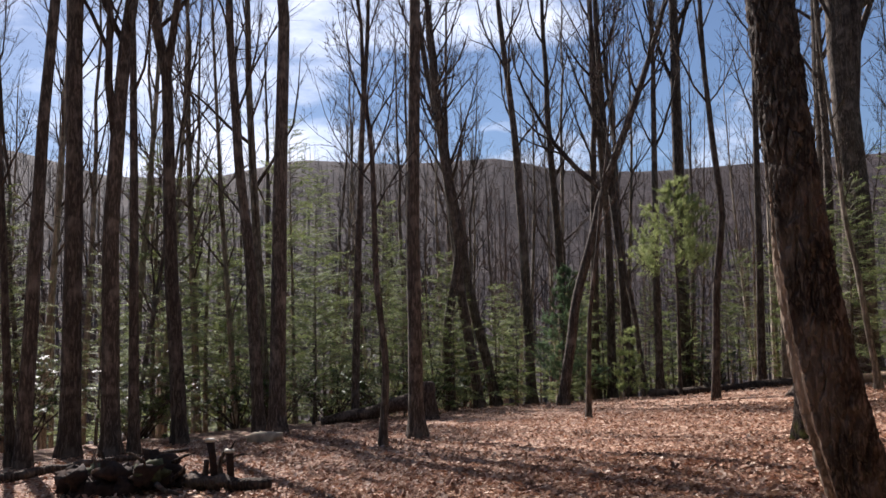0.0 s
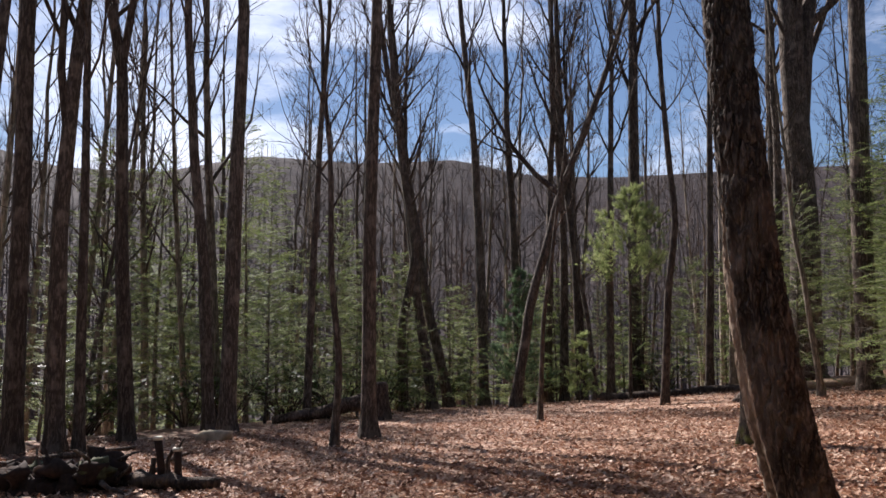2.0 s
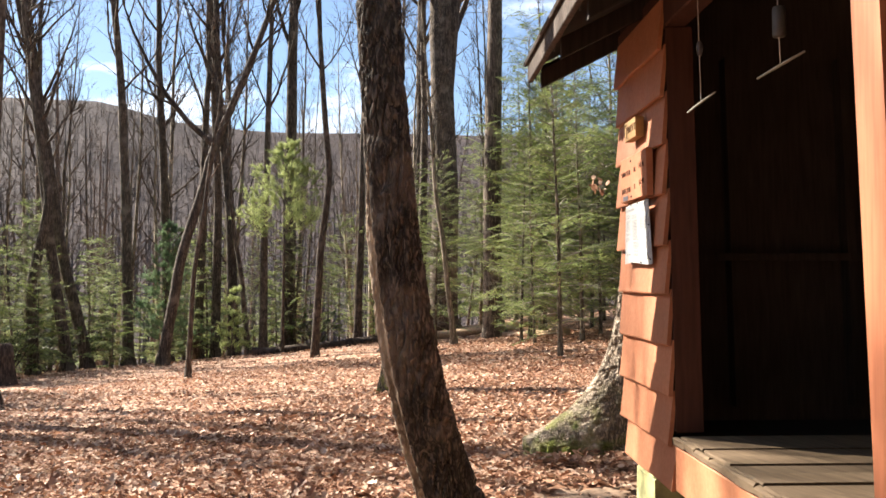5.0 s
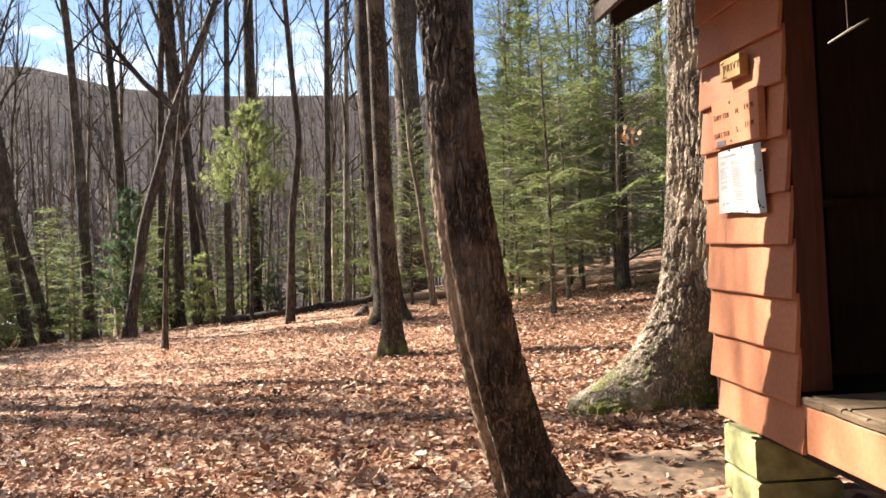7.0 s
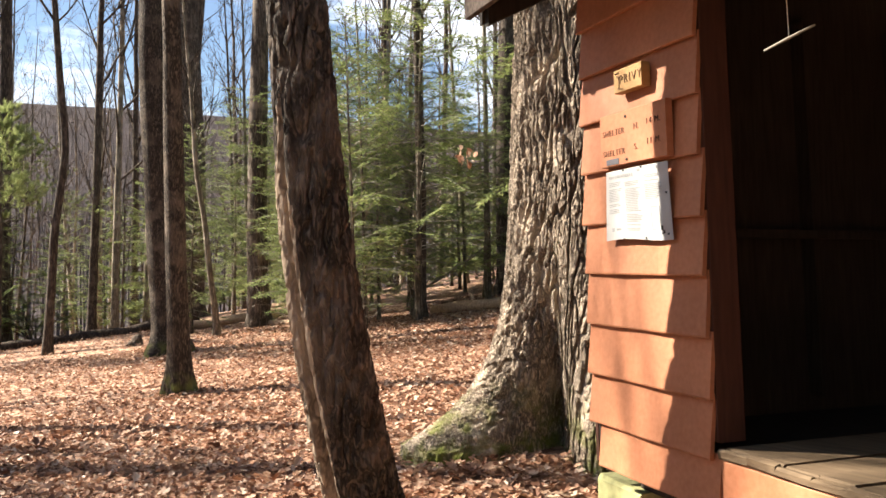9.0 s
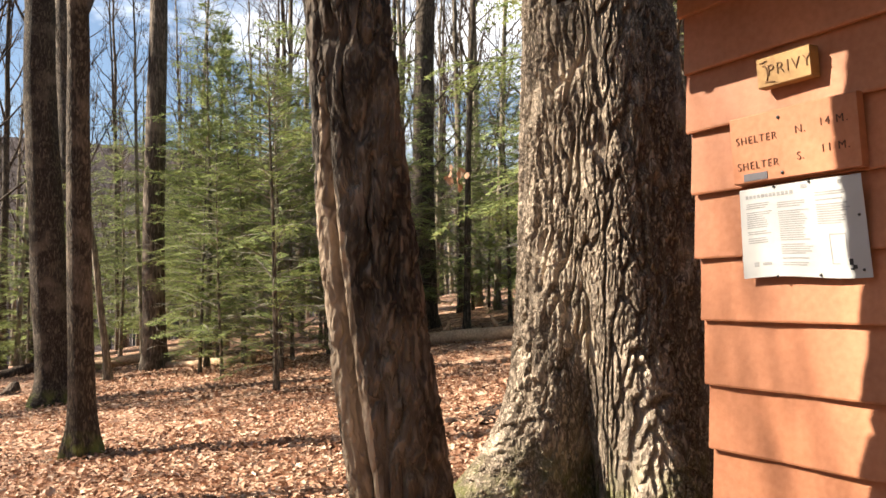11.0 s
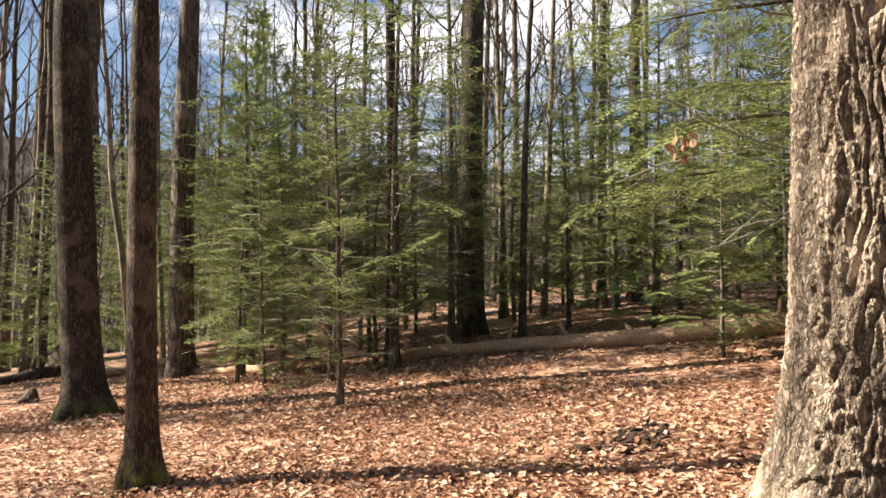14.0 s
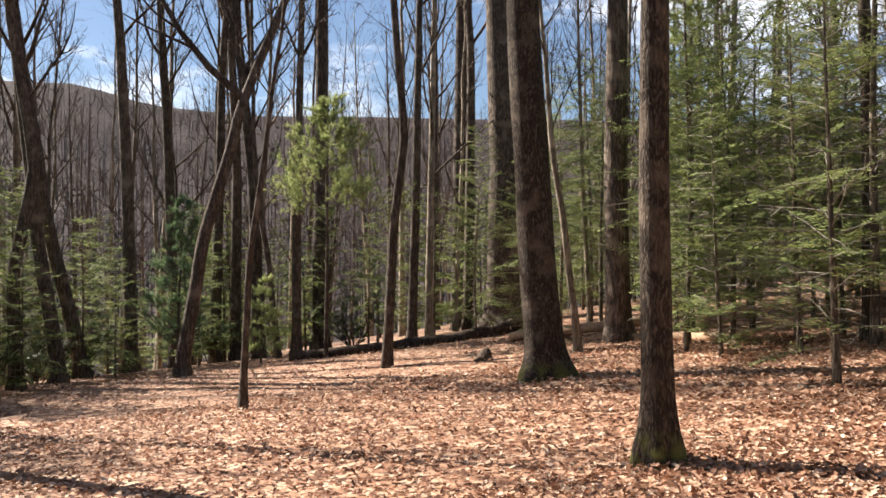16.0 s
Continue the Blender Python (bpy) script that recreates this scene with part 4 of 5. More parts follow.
def big_trunk(axis, radius_at, z0, z1, rings, sides, depth, scale, tall, face, extra=None):
    b = Build()
    for k in range(rings + 1):
        z = z0 + (z1 - z0) * (k / rings) ** 1.1
        c = axis(z)
        for s in range(sides):
            a = around(s, sides, face)
            r = radius_at(z, a)
            p = Vector((c[0] + r * math.cos(a), c[1] + r * math.sin(a), z))
            d = depth * (plates(p, scale, tall) - 0.55) + 0.004 * noise.noise(p * 25)
            d = extra(z, a, d) if extra else d
            b.v.append(Vector((c[0] + (r + d) * math.cos(a), c[1] + (r + d) * math.sin(a), z)))
    for k in range(rings):
        for s in range(sides):
            p, q = k * sides + s, k * sides + (s + 1) % sides
            b.f.append((p, q, q + sides, p + sides))
    b.f.append(tuple(rings * sides + s for s in range(sides)))
    return b


def build_oak():
    x0, y0 = 4.27, 5.46
    base = land_z(x0, y0)
    ob = thing("oak_tree", (x0, y0, base), "massive old oak with deeply furrowed bark and mossy spreading roots", "tree")

    def radius(z, a):
        h = max(0.0, z - base)
        r = 0.40 + 0.10 * math.exp(-h / 1.0) - 0.012 * h
        for way, size, fall, sharp in ((2.65, 0.62, 0.34, 14), (3.12, 0.22, 0.5, 16), (4.08, 0.44, 0.65, 15), (0.6, 0.5, 0.4, 8), (1.6, 0.35, 0.4, 8), (5.25, 0.84, 1.09, 7)):
            r += size * math.exp(-h / fall) * math.exp(-sharp * (1 - math.cos(a - way)))
        r += 0.075 * math.exp(-7 * (1 - math.cos(a - 4.3))) - 0.03 * math.exp(-6 * (1 - math.cos(a - 3.35)))
        hollow = 0.34 * math.exp(-(h / 0.58) ** 2) * math.exp(-(13 + 60 * h) * (1 - math.cos(a - 3.54)))
        return r - hollow + 0.02 * noise.noise(Vector((math.cos(a) * 2, math.sin(a) * 2, z * 0.8)))

    b = big_trunk(lambda z: (x0, y0), radius, base - 0.25, 4.6, 460, 340, 0.046, 33.0, 6.0, 3.75)
    part("trunk", b, M_OAK, ob)
    c, rg = Build(), random.Random(31)
    for k in range(12):
        a, h = k * 2.4, 7.0 + 0.25 * k
        grow(c, rg, Vector((x0, y0, h)), Vector((math.cos(a), math.sin(a), 0.9)), rg.uniform(4, 6.5), 0.15, 0, 2, (8, 6))
    b2 = Build()
    b2.tube([Vector((x0, y0, 4.45)), Vector((x0, y0, 9)), Vector((x0 + 0.1, y0, 13)), Vector((x0 - 0.1, y0 + 0.2, 17))], [0.355, 0.31, 0.2, 0.05], 16)
    part("upper_trunk", b2, M_OAK, ob)
    part("crown", c, M_TWIG, ob, kind="stuff")


LEAN = [(-0.3, 2.50, 4.86, 0.170), (0.0, 2.315, 4.826, 0.160), (0.35, 2.154, 4.774, 0.148), (0.7, 2.022, 4.715, 0.140), (1.1, 1.922, 4.700, 0.133), (1.6, 1.853, 4.714, 0.121),
        (2.2, 1.803, 4.735, 0.110), (3.0, 1.772, 4.806, 0.107), (3.8, 1.752, 4.880, 0.103), (6.0, 1.720, 5.09, 0.096), (8.5, 1.70, 5.35, 0.08)]


def lean_at(z):
    """The leaning trunk's middle and radius at a height, along a smooth curve."""
    k = max(0, min(len(LEAN) - 2, sum(1 for row in LEAN if row[0] <= z) - 1))
    a, c = LEAN[k], LEAN[k + 1]
    before, after = LEAN[max(0, k - 1)], LEAN[min(len(LEAN) - 1, k + 2)]
    t, out = (z - a[0]) / (c[0] - a[0]), []
    for i in (1, 2, 3):
        m0 = (c[i] - before[i]) / (c[0] - before[0]) * (c[0] - a[0])
        m1 = (after[i] - a[i]) / (after[0] - a[0]) * (c[0] - a[0])
        out.append((2 * t ** 3 - 3 * t * t + 1) * a[i] + (t ** 3 - 2 * t * t + t) * m0 + (3 * t * t - 2 * t ** 3) * c[i] + (t ** 3 - t * t) * m1)
    return out


def lean_axis(z):
    return lean_at(z)[:2]


def build_leaning():
    x0, y0 = lean_axis(0.05)
    base = land_z(x0, y0)
    ob = thing("leaning_tree", (x0, y0, base), "leaning tree with rough dark bark and a long healed scar", "tree")
    scar = 3.16          # the side on which the old wound runs

    def radius(z, a):
        h = max(0.0, z - base)
        r = lean_at(z)[2] + 0.055 * math.exp(-h / 0.13) * (0.8 + 0.5 * math.cos(3 * a + 0.9))
        seam = scar + 0.10 * math.sin(z * 2.0)
        near = math.exp(-(420 - 340 * smooth_step(1.5, 0.1, z)) * (1 - math.cos(a - seam))) * smooth_step(2.35, 1.8, z) if z < 2.35 else 0.0
        lip = (math.exp(-46 * (1 - math.cos(a - seam - 0.27))) + math.exp(-30 * (1 - math.cos(a - seam + 0.33)))) * (smooth_step(2.35, 1.6, z) if z < 2.35 else 0.0)
        return r * (1 + 0.08 * math.cos(2 * (a + 0.82))) - 0.09 * near + 0.022 * lip

    def calm(z, a, d):
        seam = scar + 0.10 * math.sin(z * 2.0)
        near = math.exp(-10 * (1 - math.cos(a - seam)))
        return d * (1 - 0.85 * near * (smooth_step(2.5, 1.9, z) if z < 2.5 else 0.0))

    b = big_trunk(lean_axis, radius, base - 0.2, 3.9, 230, 144, 0.026, 40.0, 4.2, 3.5, calm)
    sides, rings = 144, 230
    trunk = part("trunk", b, M_LEANBARK, ob)
    trunk.data.materials.append(M_SCAR)
    # dark bark down the seam puts the crevice's shade into the colour
    trunk.data.materials.append(M_DARKLOG)
    index = []
    for k in range(rings):
        z = base - 0.2 + (4.1 - base) * (k / rings) ** 1.1
        seam = scar + 0.10 * math.sin(z * 2.0)
        for s in range(sides):
            a = around(s, sides, 3.5)
            wide = 0.27 + 0.12 * noise.noise(Vector((z * 3, s * 0.02, 0)))
            off = abs((a - seam + math.pi) % (2 * math.pi) - math.pi)
            index.append(2 if z < 2.0 and off < 0.045 + 0.10 * smooth_step(1.3, 0.0, z) else 1 if z < 2.1 + 0.12 * noise.noise(Vector((a * 9, 0, 4))) and abs((a + 0.10 - seam + math.pi) % (2 * math.pi) - math.pi) < (wide + 0.12) * smooth_step(2.3, 1.5, z) else 0)
    index.append(0)
    trunk.data.polygons.foreach_set("material_index", index)
    c, rg = Build(), random.Random(12)
    top = Vector((*lean_axis(7.9), 7.9))
    up = Build()
    up.tube([Vector((*lean_axis(z), z)) for z in (3.8, 4.5, 5.5, 6.5, 7.9)], [0.104, 0.101, 0.098, 0.094, 0.083], 20)
    part("upper_trunk", up, M_LEANBARK, ob)
    c.tube([top, top + Vector((-0.3, 0.5, 3)), top + Vector((-0.5, 0.9, 6.5))], [0.08, 0.055, 0.015], 8)
    for k in range(8):
        a = k * 2.4
        grow(c, rg, top + Vector((-0.06 * k, 0.1 * k, 0.7 * k)), Vector((math.cos(a), math.sin(a), 0.8)), 2.6, 0.035, 0, 2, (8, 5))
    part("crown", c, M_TWIG, ob, kind="stuff")


build_oak()
build_leaning()

# ---- trees that stand apart, each at its own place: x, y, radius, bends of the trunk ----
TALL = "tall straight leafless tree with dark bark, bare far up"
plant_bare(3.80, 10.84, 0.106, [(1.79, -0.11, -0.11), (3.51, -0.21, -0.27)], 15, "slim leafless tree with a flared mossy base among leaves", M_BARKNEAR, clear=0.45, sides=24, flare=1.9)
plant_bare(5.64, 15.8, 0.235, [(2.09, -0.12, 0.07), (5.16, -0.26, 0.14)], 22, "stout dark leafless tree with mossy root flare", M_BARKNEAR, clear=0.45, sides=28, flare=1.75)
plant_bare(8.78, 18.65, 0.21, [(3.17, -0.02, 0.02), (6.31, 0.03, -0.02)], 21, TALL, clear=0.42, sides=16)
plant_bare(12.44, 34.21, 0.29, [(5.73, 0.02, -0.01), (12.10, 0.09, -0.04)], 24, TALL, clear=0.5)
plant_bare(11.19, 28.27, 0.47, [(4.69, 0.10, -0.05), (9.84, -0.04, 0.02)], 26, "huge old leafless tree, its trunk pale on one side", clear=0.42, sides=18, fork=[(7.6, 0.13, -0.05, 13, 0.85), (8.0, -0.10, 0.05, 9, 0.5)])
plant_bare(7.49, 17.94, 0.060, [(1.98, -0.18, 0.11), (3.63, -0.38, 0.23), (5.49, -0.47, 0.29)], 9, "thin pale leaning young tree", M_PALEBARK)
plant_bare(10.39, 22.12, 0.058, [(3.65, -0.14, 0.09), (7.59, -0.20, 0.13)], 11, "thin pale young tree", M_PALEBARK)
plant_bare(13.18, 15.26, 0.23, [(2.90, -0.02, 0.02), (6.29, 0.02, -0.03)], 22, TALL, clear=0.45, sides=16)
plant_bare(12.42, 15.14, 0.062, [(2.92, 0.0, 0.0), (6.19, -0.02, 0.03)], 13, "thin pale young tree", M_PALEBARK)
plant_bare(12.56, 13.57, 0.062, [(2.65, 0.03, -0.04), (5.70, 0.10, -0.13)], 12)
plant_bare(16.83, 14.51, 0.099, [(2.53, 0.02, -0.03), (6.32, 0.05, -0.09)])
plant_bare(18.11, 14.39, 0.143, [(2.41, 0.03, -0.05), (6.36, 0.04, -0.07)])
plant_bare(15.51, 16.33, 0.057, [(2.93, 0.01, -0.01), (5.52, 0.03, -0.03)], 10)
plant_bare(9.67, 13.97, 0.094, [(2.26, 0.01, -0.01), (5.02, -0.03, 0.02)], 14)
plant_bare(-6.90, 13.64, 0.142, [(3.79, 0.0, 0.0), (7.65, -0.04, -0.02)], 21, TALL, clear=0.45)
plant_bare(-6.33, 13.87, 0.130, [(3.80, -0.03, -0.02), (6.24, 0.08, 0.04), (7.75, 0.20, 0.10)], 20, clear=0.36, fork=[(5.2, -0.25, -0.1, 7, 0.7), (6.6, -0.35, -0.1, 5, 0.5)])
plant_bare(-5.89, 13.79, 0.078, [(3.77, -0.03, -0.02), (7.64, -0.09, -0.04)], 14, clear=0.4)
plant_bare(-5.85, 15.57, 0.124, [(4.05, -0.20, -0.08), (6.74, -0.25, -0.10), (8.37, -0.53, -0.22)], 19, "leafless tree whose dark trunk forks high up", clear=0.42, fork=[(6.9, 0.12, 0.05, 9, 0.85)])
# unseen bends from 12 m up are added to keep shadow off the oak
plant_bare(-4.55, 17.34, 0.155, [(4.27, 0.06, 0.02), (9.12, 0.17, 0.05), (12.0, -0.35, -0.25), (16.0, -0.7, -0.45)], 21, TALL, clear=0.6, limbs=9)
plant_bare(-5.22, 18.27, 0.121, [(3.22, -0.15, -0.05), (6.33, -0.44, -0.14), (9.53, -0.64, -0.20)], 18)
plant_bare(-6.95, 12.42, 0.100, [(2.75, 0.08, 0.05), (4.92, 0.14, 0.09), (7.17, 0.26, 0.16)], 16, clear=0.45)
plant_bare(-7.25, 12.6, 0.059, [(2.76, -0.12, -0.07), (5.08, -0.23, -0.14), (7.09, -0.35, -0.22)], 11)
plant_bare(-1.42, 15.17, 0.118, [(3.73, 0.0, 0.0), (7.88, 0.10, 0.01)], 20, "straight leafless tree with flared roots in leaf litter", clear=0.5, flare=1.8, sides=16)
plant_bare(-1.79, 13.81, 0.054, [(1.26, 0.07, 0.01), (2.80, -0.08, -0.01), (4.47, -0.10, -0.02), (6.36, -0.27, -0.04)], 11, "thin crooked leafless young tree", clear=0.3)
plant_bare(-3.60, 20.67, 0.089, [(3.38, 0.09, 0.02), (6.90, 0.23, 0.05), (9.65, 0.40, 0.08)], 16)
plant_bare(-0.86, 26.3, 0.141, [(3.91, -0.53, -0.03), (7.53, -0.90, -0.04), (11.44, -1.56, -0.08)], 19)
plant_bare(0.75, 29.0, 0.157, [(4.18, -0.08, 0.0), (8.21, -0.26, 0.0), (14.47, -0.81, 0.01)], 21)
plant_bare(1.57, 24.30, 0.133, [(2.48, 0.38, -0.03), (5.61, 1.18, -0.08), (6.44, 1.47, -0.10), (7.59, 1.97, -0.13), (8.99, 2.45, -0.16)], 16, "leafless tree leaning far over, with two heavy crossing limbs", clear=0.5, fork=[(6.3, -0.95, 0.1, 6.0, 0.85)])
plant_bare(1.70, 17.0, 0.046, [(1.78, 0.07, -0.01), (3.81, 0.33, -0.03), (4.84, 0.46, -0.05)], 8, "thin leafless sapling in leaf litter", clear=0.45)
plant_bare(3.50, 29.5, 0.142, [(5.24, 0.04, 0.0), (10.86, -0.20, 0.02)], 20)
plant_bare(4.0, 28.6, 0.16, [(4.5, -0.15, 0.0), (7.3, -0.42, 0.02)], 19, fork=[(7.0, 0.35, 0.0, 8, 0.7)])
plant_bare(4.35, 27.9, 0.081, [(2.22, -0.19, 0.03), (4.56, -0.54, 0.09), (6.72, -0.65, 0.10)], 13)
plant_bare(4.75, 27.4, 0.116, [(3.04, 0.01, 0.0), (10.15, 0.16, -0.03)], 19)
plant_bare(4.85, 20.3, 0.085, [(2.27, 0.10, -0.03), (4.35, 0.32, -0.08), (6.17, 0.18, -0.05), (7.46, 0.10, -0.02)], 16, "slim wavy leafless tree beside a fallen log")
plant_bare(7.43, 25.92, 0.113, [(4.27, 0.12, -0.04), (9.46, 0.22, -0.07)], 18)
plant_bare(-1.63, 25.22, 0.130, [(2.24, -0.09, -0.01), (4.62, 0.30, 0.02), (8.15, -0.19, -0.01)], 16)
plant_bare(-0.4, 27.6, 0.15, [(4.5, -0.9, 0.0), (7.5, -1.3, 0.0)], 18)
plant_bare(2.2, 33.0, 0.17, [(6.0, -0.2, 0.0), (12.0, -0.5, 0.0)], 21)

# ---- evergreens ----
HEM = [conifer_meshes(41, 6.0, 0.05, 1.6, 0.08, 130, 0.4, 0.3, 0.062, 0.07), conifer_meshes(42, 7.5, 0.06, 1.9, 0.10, 146, 0.45, 0.25, 0.065, 0.075),
       conifer_meshes(43, 4.2, 0.035, 1.35, 0.06, 84, 0.4, 0.25, 0.07), conifer_meshes(44, 11.0, 0.11, 2.6, 0.13, 130, 0.55, 0.1, 0.105, 0.12),
       conifer_meshes(45, 5.5, 0.05, 1.7, 0.05, 62, 0.45, 0.0, 0.15, 0.16),
       conifer_meshes(46, 5.2, 0.045, 1.25, 0.08, 110, 0.3, 0.7, 0.06, 0.07)]
first = {}


def plant_hemlock(x, y, kind, scale=1.0, turn=None, label="dark green feathery hemlock with sparse dead lower twigs"):
    turn = rnd.uniform(0, 360) if turn is None else turn
    p = on_ground(x, y)
    if kind not in first:
        first[kind] = make_kind("hemlock", HEM[kind], (M_HEMBARK, M_DEADTWIG, M_NEEDLE), ("trunk", "twigwork", "foliage"), p, label, "tree", "hemlocks")
        ob = first[kind]
        ob.rotation_euler.z, ob.scale = radians(turn), (scale,) * 3
        return ob
    ob = copy_thing(first[kind], pose(p.x, p.y, p.z, 0, 0, turn))
    ob.scale = (scale,) * 3
    ob["label"] = label
    return ob


for x, y, k, s in ((8.76, 16.68, 1, 0.95), (9.08, 15.97, 0, 0.95), (8.51, 14.08, 5, 1.0), (6.90, 12.02, 5, 0.95), (9.34, 13.61, 1, 1.15),
                   (10.6, 17.2, 1, 0.8), (9.6, 15.2, 0, 0.8), (10.2, 14.9, 5, 0.9), (10.9, 15.8, 1, 0.8), (9.9, 18.4, 0, 0.85), (11.4, 16.6, 0, 0.85), (8.2, 16.0, 2, 1.0), (8.0, 15.0, 2, 0.9), (12.0, 14.6, 1, 0.75), (13.2, 13.0, 0, 0.9),
                   (13.5, 7.6, 1, 0.9), (15.0, 6.6, 0, 1.1), (14.2, 8.6, 0, 1.0), (16.5, 7.6, 1, 1.0), (13.6, 5.4, 0, 0.9), (11.8, 18.6, 0, 0.9), (7.9, 20.2, 0, 0.8), (12.2, 20.5, 1, 0.8), (14.3, 18.2, 5, 1.0),
                   (15.2, 13.2, 0, 1.1), (13.9, 11.6, 1, 0.9), (12.0, 8.6, 2, 1.1), (16.2, 16.5, 5, 1.0), (17.4, 11.6, 1, 0.9),
                   (10.2, 21.4, 1, 0.8), (8.9, 25.2, 0, 0.9), (19.0, 17.0, 0, 0.9), 
                   (13.2, 26.5, 3, 0.7), (16.0, 9.4, 1, 1.1), (12.6, 11.0, 4, 0.8), (14.8, 9.8, 4, 0.9), (15.6, 12.0, 4, 0.9), (17.0, 14.2, 4, 1.0), (13.6, 17.2, 4, 0.9), (11.2, 19.8, 4, 0.9), (15.2, 19.6, 4, 1.0), (18.2, 16.2, 4, 1.0), (10.6, 9.0, 4, 0.6), (16.4, 30.0, 3, 0.75), (11.0, 24.5, 1, 0.9), (18.4, 8.0, 1, 1.0), (14.6, 15.3, 0, 0.9), (16.8, 18.6, 1, 0.85), (19.6, 12.8, 0, 0.95)):
    plant_hemlock(x, y, k, s)
for x, y, k, s in ((6.2, 29.5, 2, 1.0), (8.0, 30.5, 0, 0.8), (9.6, 31.5, 2, 1.2), (11.8, 31.0, 0, 0.8), (14.5, 29.0, 0, 1.0), (5.0, 31.0, 0, 0.7),
                   (2.6, 31.2, 2, 1.1), (-1.5, 24.6, 4, 0.6), (0.3, 26.2, 4, 0.55), (2.4, 28.4, 4, 0.7), (-2.7, 22.9, 4, 0.6), (3.3, 30.2, 4, 0.8), (-0.4, 29.4, 4, 0.75), (5.7, 30.4, 4, 0.7), (7.2, 28.9, 4, 0.65), (0.2, 30.8, 0, 0.75), (-1.8, 27.4, 2, 1.2), (-3.0, 25.0, 0, 0.8), (-4.0, 28.4, 0, 1.0), (-2.4, 31.0, 2, 1.2)):
    plant_hemlock(x, y, k, s, label="low bushy hemlock at the clearing's edge")
for x, y, k, s in ((-9.9, 28.7, 3, 0.8), (-8.6, 20.5, 3, 0.7), (-5.6, 22.6, 1, 1.1), (-7.8, 16.2, 2, 0.9), (-9.4, 14.8, 0, 0.7), (-6.6, 17.6, 2, 0.85),
                   (-4.6, 20.6, 2, 1.0), (-10.6, 17.6, 1, 0.8), (-3.4, 23.6, 0, 1.0), (-11.8, 13.6, 1, 0.7), (-8.6, 24.0, 3, 0.75), (-6.0, 26.5, 1, 1.1)):
    plant_hemlock(x, y, k, s, label="tall shaded hemlock with drooping sprays")

ru, got = random.Random(17), []
while len(got) < 86:
    h, r = radians(ru.uniform(-48, 86)), ru.uniform(22, 48)
    x, y = 0.4 + r * math.sin(h), 0.5 + r * math.cos(h)
    if (x + 6.9) * -0.888 + (y - 13.6) * 0.459 < 5.5 and y < 30 and x < 14 or any((x - a) ** 2 + (y - c) ** 2 < 2.0 for a, c in got):
        continue
    got.append((x, y))
    plant_hemlock(x, y, 4, ru.uniform(0.6, 1.15), label="low evergreen understory hemlock among bare trunks")

# unseen hemlocks added behind the trail to hold back fill from the sky
for k in range(16):
    h, r = radians(100 + 190 * (k + ru.random()) / 16), ru.uniform(9, 17)
    plant_hemlock(0.2 + r * math.sin(h), 2.0 + r * math.cos(h), 4, ru.uniform(1.9, 2.6), label="unseen tall hemlock added behind the trail to block sky light")

# an old hemlock past the oak, whose long boughs hang over the clearing
old = thing("hemlock", on_ground(7.2, 6.3), "hemlock with long drooping boughs hanging over the clearing", "tree", "hemlocks")
t = Build()
p0 = on_ground(7.2, 6.3, 0.2)
t.tube([p0, p0 + Vector((0, 0, 1)), p0 + Vector((0.05, 0, 4)), p0 + Vector((0.1, 0.1, 8)), p0 + Vector((0.1, 0.1, 12))], [0.17, 0.14, 0.12, 0.08, 0.01], 12)
part("trunk", t, M_BARK, old)
rh = random.Random(4)
for k in range(14):
    a = radians(rh.uniform(80, 200)) if k < 9 else rh.uniform(0, 6.28)
    z = 2.05 + 0.32 * k if k < 9 else 4.9 + 0.8 * (k - 9)
    p, d, size = Vector((7.2, 6.3, land_z(7.2, 6.3) + z)), Vector((math.cos(a), math.sin(a), 0.18)).normalized(), rh.uniform(1.8, 2.7)
    line = [p.copy()]
    for j in range(7):
        d = (d + Vector((0, 0, -0.045)) + wander(rh, 0.12)).normalized()
        p = p + d * size / 7
        line.append(p.copy())
    w, f = Build(), Build()
    w.tube(line, [0.026 - 0.0033 * j for j in range(8)], 5, cap=False)
    for j in range(21):
        q = 1.0 + 6.0 * (j + rh.random()) / 21
        i = min(int(q), 6)
        s0 = line[i].lerp(line[i + 1], q - i)
        ax = (line[i + 1] - line[i]).normalized()
        sd = ax.cross(Vector((0, 0, 1))).normalized() * (1 if j % 2 else -1)
        sp = needle_spray(f, rh, s0, ax * rh.uniform(0.5, 0.9) + sd * rh.uniform(0.5, 0.9) + Vector((0, 0, rh.uniform(-0.1, 0.15))), rh.uniform(0.4, 0.85), 0.5, 0.05, 0.055)
        f.tube(sp, [0.006, 0.005, 0.004, 0.003, 0.002, 0.002], 3, cap=False)
    limb = part("bough", w, M_TWIG, old)
    part("spray", f, M_NEEDLE, limb, smooth=False, kind="stuff")

